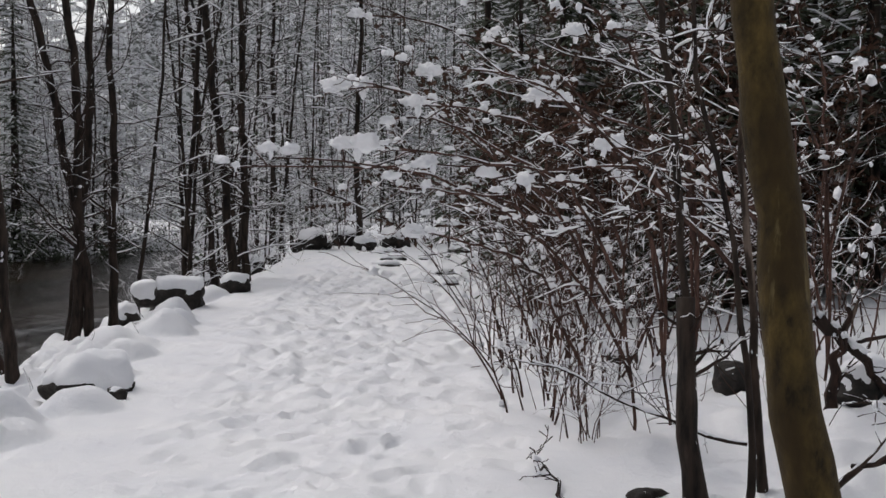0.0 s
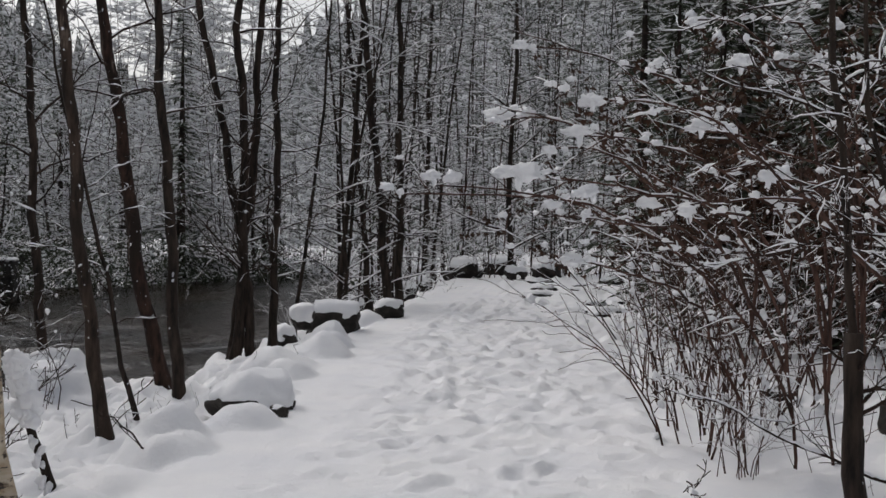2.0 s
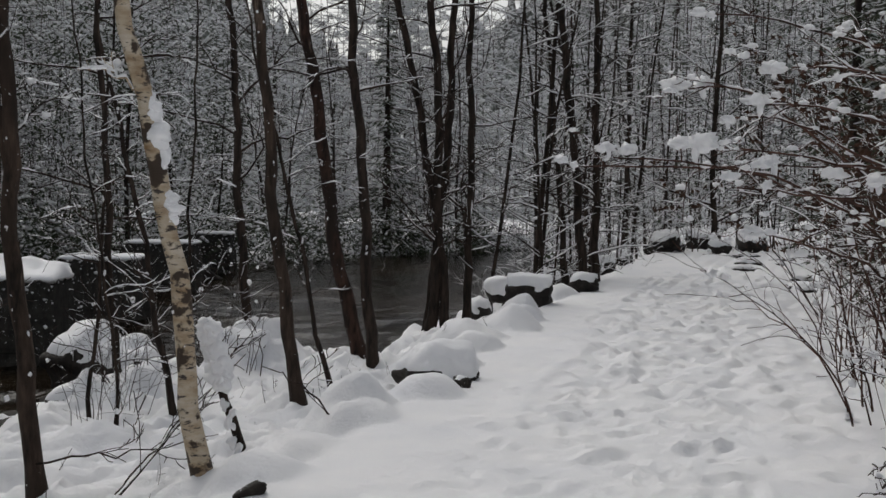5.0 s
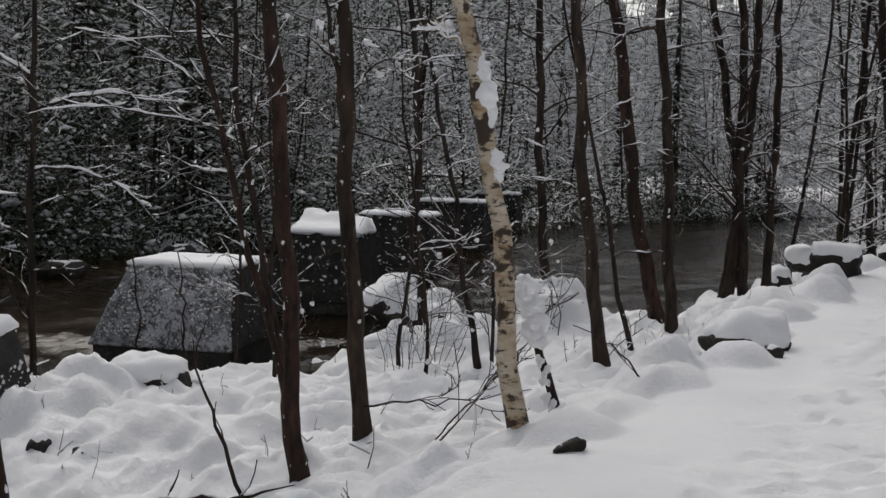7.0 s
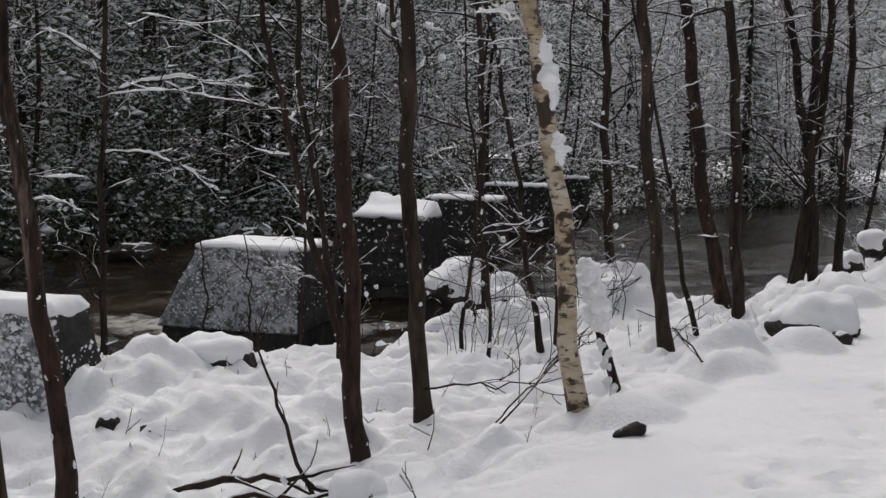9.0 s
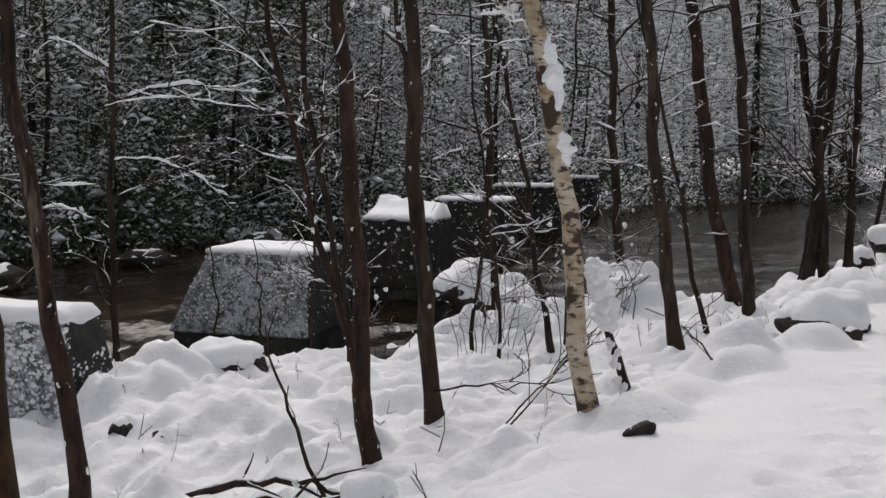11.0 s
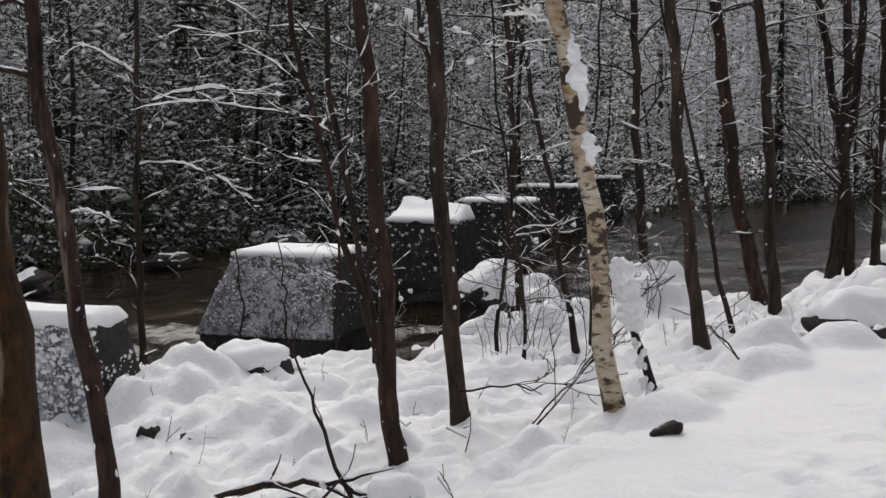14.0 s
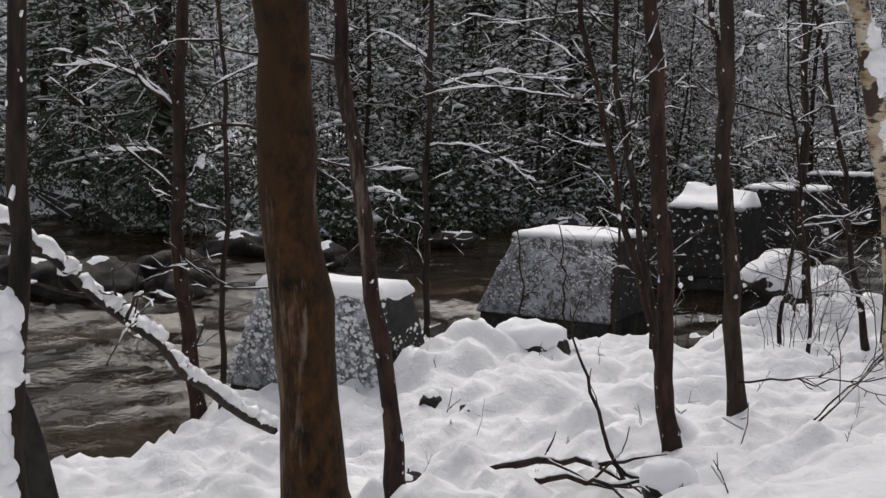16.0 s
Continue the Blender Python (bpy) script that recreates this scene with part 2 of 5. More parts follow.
# humps of snow over buried stones: place, half width, height
HUMPS = ((-3.04, 7.75, 0.27, 0.20), (-7.55, 6.95, 0.35, 0.08), (-7.15, 5.80, 0.42, 0.22), (-7.5, 6.2, 0.3, 0.10), (-7.30, 6.42, 0.34, 0.17), (-6.75, 6.45, 0.3, 0.10), (-3.2, 8.15, 0.29, 0.25), (-2.75, 8.75, 0.24, 0.17), (-3.15, 6.75, 0.3, 0.15), (-2.95, 6.1, 0.26, 0.17),
         (-3.5, 10.9, 0.38, 0.26), (-3.6, 12.3, 0.42, 0.30), (-3.4, 13.6, 0.36, 0.30), (-3.7, 15.2, 0.30, 0.34), (-4.1, 14.6, 0.4, 0.24), (-3.3, 11.6, 0.3, 0.2), (-3.05, 10.35, 0.22, 0.16), (-3.75, 11.5, 0.26, 0.2), (-3.35, 14.4, 0.2, 0.2), (-3.3, 7.3, 0.2, 0.12), (-4.0, 18.7, 0.32, 0.3), (-4.15, 17.6, 0.3, 0.25), (-4.2, 16.0, 0.28, 0.25))


# where trees stand: place and height of the snow round their feet
FEET = ((-3.86, 2.47, -0.42), (-4.96, 3.68, -0.55), (-4.30, 5.27, -0.42), (-4.43, 6.05, -0.40), (-7.08, 10.90, -0.60), (-5.54, 9.49, -0.50),
        (-3.34, 6.23, -0.22), (-6.56, 12.93, -0.55), (-4.17, 9.30, -0.32), (-5.07, 13.04, -0.46), (-4.67, 12.44, -0.45), (-4.41, 10.61, -0.36), (-2.68, 5.56, -0.01))


def land(x, y):
    """Height of the snow: the plain lie of the land, drawn towards the feet of the trees."""
    x, y = np.asarray(x, float), np.asarray(y, float)
    top, low = 0, 1e-6
    for (fx, fy, fz), was in zip(FEET, FEET_WAS):
        w = np.exp(-((x - fx) ** 2 + (y - fy) ** 2) / 0.45)
        top, low = top + w * (fz - was), low + w
    return plain_land(x, y) + top / np.maximum(low, 1)


def plain_land(x, y):
    pl, lp, fb = path_left(y), lip(y), far_bank(y)
    t = np.clip((pl - x) / (pl - lp), 0, 1)
    z = lip_z(y) * (1 - (1 - t) ** 2.3)
    z = z - (1.9 + lip_z(y)) * smooth((lp + 0.25 * fbm(x * 1.1, y * 1.1, 31, 2) - x) / 0.9)
    far = smooth((fb + 0.9 * fbm(x * 0.5, y * 0.5, 33, 2) - x) / 1.6)
    z = z * (1 - far) + far * (-0.75 + 0.035 * np.clip(fb - x - 1, 0, 90))
    z = z + 0.13 * np.clip(x - 2.2, 0, 120) ** 1.05
    rough = smooth((pl + 0.1 - x) / 0.9) + smooth((x - 0.9) / 0.8) * 0.7
    z = z + rough * (0.085 * fbm(x * 1.1, y * 1.1, 3, 3) + 0.075 * np.maximum(0, fbm(x * 2.6, y * 2.6, 5, 3)) - 0.02)
    z = z + 0.025 * fbm(x * 0.8, y * 0.8, 9, 2)
    z = z + np.clip(rough, 0, 1) * (0.085 * np.abs(fbm(x * 2.9, y * 2.9, 41, 2)) + 0.05 * np.abs(fbm(x * 6.5, y * 6.5, 43, 2)) - 0.03)
    trod = np.clip(1 - rough, 0, 1) * smooth((y - 7) / 3) * smooth((x - pl - 0.5) / 0.6)
    z = z + trod * (0.07 * np.abs(fbm(x * 3.4, y * 2.6, 47, 2)) + 0.03 * np.abs(fbm(x * 7, y * 5, 49, 2)) - 0.02)
    for hx, hy, w, h in HUMPS:
        q = ((x - hx) ** 2 + (y - hy) ** 2) / (w * w) * (1 + 0.35 * vnoise(x * 3, y * 3, 17))
        z = z + h * (0.45 * np.exp(-q * q * 0.9) + 0.55 * np.clip(1 - 0.62 * q, 0, 1) ** 0.8)
    return z


FEET_WAS = [float(plain_land(np.array(fx), np.array(fy))) for fx, fy, fz in FEET]


def ground_at(x, y):
    return float(land(np.array([x]), np.array([y]))[0])


def spread(lo, hi, step, far, grow=1.16):
    mid = np.arange(lo, hi, step)
    out, s, a = [], step, hi
    while a < far:
        out.append(a)
        s *= grow
        a += s
    low, s, a = [], step, lo
    while a > -far:
        s *= grow
        a -= s
        low.append(a)
    return np.concatenate([low[::-1], mid, out])


def grid_mesh(name, xs, ys, z, material):
    X, Y = np.meshgrid(xs, ys)
    nx, ny = len(xs), len(ys)
    co = np.stack([X.ravel(), Y.ravel(), z.ravel()], 1).astype(np.float32)
    i = (np.arange(ny - 1)[:, None] * nx + np.arange(nx - 1)[None]).ravel()
    quads = np.stack([i, i + 1, i + 1 + nx, i + nx], 1).astype(np.int32)
    me = bpy.data.meshes.new(name)
    me.vertices.add(len(co))
    me.vertices.foreach_set("co", co.ravel())
    me.loops.add(quads.size)
    me.loops.foreach_set("vertex_index", quads.ravel())
    me.polygons.add(len(quads))
    me.polygons.foreach_set("loop_start", np.arange(0, quads.size, 4, dtype=np.int32))
    me.polygons.foreach_set("use_smooth", np.ones(len(quads), bool))
    me.materials.append(material)
    me.update()
    me.validate()
    return new(name, me)


def build_ground():
    xs, ys = spread(-9.2, 2.6, 0.048, 2500, 1.25), spread(2.6, 24.0, 0.056, 2500, 1.14)
    X, Y = np.meshgrid(xs, ys)
    Z = land(X, Y)
    r = random.Random(12)
    # trampled trail: two lanes of footprints that wander up the path
    for lane, count in ((-1.55, 130), (-0.95, 150), (-0.3, 70), (-1.25, 130), (-0.65, 110), (-1.0, 120), (0.1, 50)):
        y = 3.0
        for k in range(count):
            y += r.uniform(0.10, 0.30)
            if y > 24:
                break
            x = lane - 0.075 * max(0, y - 8) + 0.17 * (1 if k % 2 else -1) + r.gauss(0, 0.19)
            a, b, turn, deep = r.uniform(0.04, 0.065), r.uniform(0.07, 0.12), r.gauss(0, 0.6), r.uniform(0.016, 0.044)
            i0, i1 = np.searchsorted(xs, (x - 0.6, x + 0.6))
            j0, j1 = np.searchsorted(ys, (y - 0.6, y + 0.6))
            dx, dy = X[j0:j1, i0:i1] - x, Y[j0:j1, i0:i1] - y
            u, v = dx * math.cos(turn) + dy * math.sin(turn), dy * math.cos(turn) - dx * math.sin(turn)
            q = (u / a) ** 2 + (v / b) ** 2
            Z[j0:j1, i0:i1] += -deep * np.exp(-q ** 1.6) + deep * 0.35 * np.exp(-(np.sqrt(q) - 1.6) ** 2 * 4)
    # stones and tussocks under the snow
    for k in range(1500):
        side = k % 5 == 0
        x, y = (r.uniform(1.2, 4.5), r.uniform(5.5, 12)) if side else (r.uniform(-8.6, -2.9), r.uniform(3.2, 15))
        if not side and x > path_left(y) - 0.25:
            continue
        w, h = r.choice((r.uniform(0.05, 0.10), r.uniform(0.07, 0.2))), r.uniform(0.15, 0.36)
        i0, i1 = np.searchsorted(xs, (x - 0.5, x + 0.5))
        j0, j1 = np.searchsorted(ys, (y - 0.5, y + 0.5))
        q = ((X[j0:j1, i0:i1] - x) ** 2 + (Y[j0:j1, i0:i1] - y) ** 2 * r.uniform(0.7, 1.4)) / (w * w)
        q = q * (1 + 0.4 * vnoise(X[j0:j1, i0:i1] * 6, Y[j0:j1, i0:i1] * 6, k))
        Z[j0:j1, i0:i1] += h * w * np.exp(-np.clip(q, 0, 9) ** 1.5)
    on_path = smooth((X - path_left(Y) - 0.2) / 0.5) * smooth((1.0 - X) / 0.6)
    Z += 0.020 * on_path * fbm(X * 4.6, Y * 4.6, 21, 3)
    bank = smooth((path_left(Y) + 0.1 - X) / 0.6) * smooth((Y - 1) / 3) * smooth((24 - Y) / 8)
    Z += bank * (0.034 * np.abs(fbm(X * 3.1, Y * 3.1, 23, 2)) + 0.042 * np.abs(fbm(X * 6.3, Y * 6.3, 24, 2)) + 0.016 * np.abs(vnoise(X * 13, Y * 13, 29)) - 0.035 - 0.05 * np.clip(fbm(X * 1.9, Y * 1.9, 27, 3) - 0.75, 0, 1))
    g = grid_mesh("ground", xs, ys, Z, GROUND)
    tagged(g, "trampled snow over the path, banks and forest floor", "ground", kind="structure")


def build_river():
    xs, ys = np.arange(-48, -3.5, 0.17), np.concatenate([np.arange(-2, 30, 0.2), np.arange(30, 80, 1.0)])
    X, Y = np.meshgrid(xs, ys)
    wild = smooth((14.0 - Y) / 5.0) * smooth((-8.6 - X) / 1.5)
    wx, wy = X + 0.6 * fbm(X * 0.5, Y * 0.5, 60, 3), Y + 0.9 * fbm(X * 0.4, Y * 0.4, 70, 3)
    along, over = wx * 0.35 + wy * 0.94, wx * 0.94 - wy * 0.35
    crest = 1 - np.abs(fbm(over * 1.1, along * 0.42, 40, 4))
    fine = fbm(over * 3.0, along * 0.9, 50, 3)
    tongue = np.exp(-((X + 12.3 + 0.12 * (Y - 4)) / 0.55) ** 2) + 0.7 * np.exp(-((X + 16.5 + 0.2 * (Y - 6)) / 0.5) ** 2)
    Z = WATER_Z + wild * (0.15 * crest ** 3 - 0.08 + 0.045 * fine + 0.15 * tongue) + (1 - wild) * (0.045 * fine + 0.03 * fbm(X * 0.5, Y * 0.25, 55, 2))
    # the last term paints pale streaks on calm water in place of sky reflections
    foam_glint = wild * np.clip((crest - 0.90) * 3.0 + 0.40 * fine - 0.12 + 0.20 * tongue, 0, 0.72) + (1 - wild) * 0.2 * np.clip(fine + 0.25, 0, 1)
    ob = grid_mesh("water", xs, ys, Z, WATER)
    att = ob.data.attributes.new("pale_water", "FLOAT", "POINT")
    att.data.foreach_set("value", foam_glint.ravel().astype(np.float32))
    tagged(ob, "dark brown river with ripples and foaming rapids", "river", kind="structure")


# ---- branching ----
def grow(r, p, d, length, rad, level, top, out, lift, wander, nseg, kids, spread_at=0.25):
    pts, q, step = [p.copy()], p.copy(), length / nseg
    d = d.normalized()
    for i in range(nseg):
        d = (d + Vector((r.gauss(0, wander), r.gauss(0, wander), r.gauss(0, wander) + lift))).normalized()
        q = q + d * step
        pts.append(q.copy())
    out.append((pts, [rad * (1 - 0.8 * i / nseg) for i in range(nseg + 1)], level))
    if level >= top:
        return
    count = max(1, round(kids * r.uniform(0.75, 1.25)))
    for k in range(count):
        at = spread_at + (1 - spread_at) * (k + r.random()) / count
        i = min(int(at * nseg), nseg - 1)
        s = pts[i].lerp(pts[i + 1], at * nseg - i)
        axis = (pts[i + 1] - pts[i]).normalized()
        side = axis.cross(Vector((r.gauss(0, 1), r.gauss(0, 1), r.gauss(0, 0.5)))).normalized()
        ang = r.uniform(0.5, 1.0)
        kd = axis * math.cos(ang) + side * math.sin(ang)
        kd.z = kd.z * 0.7 + 0.05
        grow(r, s, kd, length * r.uniform(0.28, 0.55) * (1.15 - 0.6 * at), rad * 0.5 * (1.1 - 0.5 * at), level + 1, top, out, lift * 0.5, wander * 1.2, max(2, nseg - 1), kids * 0.6)


def snow_on(geo, r, pts, rad, thick, n=4, gap=0.15, lumps=0.0, lump_size=0.05, step=0.0):
    """Snow lying along the upper side of a branch, thinner where it is steep; with a step it lies in broken runs."""
    if step:
        fine, frad = [], []
        for i in range(len(pts) - 1):
            m = max(1, round((pts[i + 1] - pts[i]).length / step))
            for k in range(m):
                fine.append(pts[i].lerp(pts[i + 1], k / m))
                frad.append(rad[i] + (rad[i + 1] - rad[i]) * k / m)
        pts, rad = fine + [pts[-1]], frad + [rad[-1]]
    run, rr = [], []

    def lay():
        if len(run) > 1:
            if step and len(rr) > 2:
                rr[1:-1] = [0.25 * a + 0.5 * b + 0.25 * c for a, b, c in zip(rr, rr[1:], rr[2:])]
            rr[0] *= 0.35
            rr[-1] *= 0.35
            geo.tube(run, rr, n)
        run.clear()
        rr.clear()
    for i in range(len(pts)):
        t = (pts[min(i + 1, len(pts) - 1)] - pts[max(i - 1, 0)]).normalized()
        flat = math.sqrt(max(0.0, 1 - t.z * t.z))
        s = thick * (0.35 + 0.65 * flat * flat) * (r.choice((0.3, 0.5, 0.8, 1.0, 1.3, 2.2)) if step and thick < 0.015 else r.uniform(0.5, 1.5))
        if flat < 0.5:
            s *= 0.3
        if r.random() < gap:
            if step and r.random() < 0.4:
                lay()
                continue
            s *= 0.3
        s = min(s, rad[i] * 2.5 + 0.008)
        run.append(pts[i] + Vector((r.gauss(0, s * 0.25), r.gauss(0, s * 0.25), rad[i] * 0.7 + s * 0.55)))
        rr.append(s)
    lay()
    if lumps and r.random() < lumps:
        i = r.randrange(len(pts))
        k = lump_size * r.uniform(0.5, 1.6)
        for j in range(1):
            geo.lump(pts[i] + Vector((r.gauss(0, k * 0.5), r.gauss(0, k * 0.5), k * r.uniform(0.1, 0.5))), (k * r.uniform(0.7, 1.1), k * r.uniform(0.7, 1.1), k * r.uniform(0.7, 1.2)), r.random() * 50, 0.8, 2, 0, 1.7)


def broadleaf(seed, height, r0, branches, first, reach, top=2, kids=6, thick=0.022, lift=0.06, lumps=0.05):
    """Meshes of a bare tree: trunk, limbs, lying snow."""
    r = random.Random(seed)
    trunk, limbs, snow = Geo(), Geo(), Geo()
    d, q, pts = Vector((r.gauss(0, 0.05), r.gauss(0, 0.05), 1)), Vector((0, 0, -0.4)), []
    n = 12
    for i in range(n + 1):
        pts.append(q.copy())
        d = (d + Vector((r.gauss(0, 0.05), r.gauss(0, 0.05), 0.05))).normalized()
        q = q + d * (height + 0.4) / n
    rads = [r0 * (1 - 0.88 * i / n) for i in range(n + 1)]
    trunk.tube(pts, rads, 6)
    stems = []
    for k in range(branches):
        at = first + (0.97 - first) * (k + r.random()) / branches
        i = min(int(at * n), n - 1)
        s = pts[i].lerp(pts[i + 1], at * n - i)
        a = r.uniform(0, 2 * math.pi)
        up = r.uniform(0.15, 0.75)
        grow(r, s, Vector((math.cos(a), math.sin(a), up)), reach * r.uniform(0.5, 1.1) * (1.15 - 0.75 * at), rads[i] * 0.38, 1, top, stems, lift * r.uniform(-0.8, 1), 0.13, 4, kids)
    for p, rr, lev in stems:
        limbs.tube(p, [max(v, 0.0035) for v in rr], 3)
        snow_on(snow, r, p, rr, thick * (0.9 if lev == 1 else 0.65), 3, 0.28, lumps * 0.6, 0.05, 0.2)
    return trunk.mesh("trunk", BARK_DARK), limbs.mesh("crown", TWIG), snow.mesh("snow_cover", SNOW)


def spruce(seed, height, width, close=0.40, laden=0.2):
    """Meshes of a conifer: trunk, needled boughs, lying snow."""
    r = random.Random(seed)
    trunk, boughs, snow = Geo(), Geo(), Geo()
    trunk.tube([Vector((0, 0, -0.4)), Vector((0, 0, height * 0.5)), Vector((0, 0, height))], [0.02 * height, 0.011 * height, 0.01], 6)
    z = 0.4
    while z < height - 0.2:
        f = 1 - z / height
        for k in range(6):
            a = r.uniform(0, 2 * math.pi)
            L = width * (0.15 + 0.85 * f) * r.uniform(0.6, 1.15)
            d = Vector((math.cos(a), math.sin(a), 0))
            side = Vector((-d.y, d.x, 0))
            p0 = Vector((0, 0, z + r.uniform(-0.2, 0.2)))
            drop = r.uniform(0.15, 0.5)

            def along(u):
                return p0 + d * (L * u) + Vector((0, 0, -drop * L * u * u * 0.9 + 0.10 * L * u))
            m = max(3, int(L * 3.4))
            for j in range(m):
                s = along(0.12 + 0.86 * (j + r.random()) / m)
                for sg in (-1, 1):
                    w = L * 0.30 * (1.1 - j / m) * r.uniform(0.6, 1.2) + 0.08
                    tip = s + side * (sg * w) + d * (w * 0.6) - Vector((0, 0, w * r.uniform(0.15, 0.7)))
                    b = len(boughs.v)
                    wid = 0.05 + 0.06 * w
                    boughs.v.extend([s - d * wid, s.lerp(tip, 0.5) + d * wid - Vector((0, 0, 0.05)), tip, s.lerp(tip, 0.5) - d * wid - Vector((0, 0, 0.03))])
                    boughs.f.append((b, b + 1, b + 2, b + 3))
                    if r.random() < laden:
                        t = r.uniform(0.015, 0.05)
                        c = s.lerp(tip, r.uniform(0.2, 0.6))
                        snow.tube([c + Vector((0, 0, 0.03)), c.lerp(tip, 0.5) + Vector((0, 0, 0.035))], [t, t * 0.7], 3)
            snow_on(snow, r, [along(u) for u in (0.2, 0.6, 1.0)], [0.03, 0.025, 0.01], 0.05 if laden > 0.15 else 0.03, 3, 0.25 if laden > 0.15 else 0.6)
        z += r.uniform(0.7, 1.2) * close * (0.7 + 0.5 * f)
    return trunk.mesh("trunk", BARK_DARK), boughs.mesh("crown", NEEDLE, False), snow.mesh("snow_cover", SNOW)


def shrub(seed, stems, height, fan, material, thick=0.014, kids=7, leaves=0, lumps=0.10, top=2, gap=0.35, step=0.09, low=0.12, stout=1.0):
    """Meshes of a many-stemmed shrub: stems, lying snow and withered leaves."""
    r = random.Random(seed)
    wood, snow, leaf, out = Geo(), Geo(), Geo(), []
    for k in range(stems):
        a, f = r.uniform(0, 2 * math.pi), fan * r.uniform(0.2, 1)
        p = Vector((math.cos(a) * f * 0.8, math.sin(a) * f * 0.8, -0.15))
        grow(r, p, Vector((math.cos(a) * f * 0.35, math.sin(a) * f * 0.35, 1)), height * r.uniform(0.45, 1.1), r.uniform(0.005, 0.012) * stout, 1, top, out, -0.01, 0.15, 8, kids, low)
    for p, rr, lev in out:
        wood.tube(p, [max(v, 0.0028) for v in rr], 3)
        snow_on(snow, r, p, rr, thick * (1 if lev == 1 else 0.85), 4, gap, lumps, 0.045 if leaves else 0.03, step)
        if leaves and lev > 1:
            for j in range(leaves):
                s = r.choice(p) + Vector((r.gauss(0, 0.03), r.gauss(0, 0.03), -0.03))
                if s.z < 0.75 + 0.3 * r.random():
                    continue
                u, v = Vector((r.gauss(0, 1), r.gauss(0, 1), r.gauss(0, 1))).normalized() * 0.045, Vector((r.gauss(0, 1), r.gauss(0, 1), r.gauss(0, 1))).normalized() * 0.025
                b = len(leaf.v)
                leaf.v.extend([s - u, s + v, s + u, s - v])
                leaf.f.append((b, b + 1, b + 2, b + 3))
    meshes = [("crown", wood.mesh("crown", material)), ("snow_cover", snow.mesh("snow_cover", SNOW))]
    if leaves:
        meshes.append(("foliage", leaf.mesh("foliage", DEAD, False)))
    return meshes


def plant(name, meshes, at, turn, size, label, category, group):
    ob = root(name, at, label, category, group)
    ob.rotation_euler, ob.scale = (0, 0, turn), (size, size, size)
    for part_name, me in meshes:
        c = new(part_name, me)
        c.parent = ob
        if part_name != "trunk":
            tagged(c, kind="stuff")
    return ob


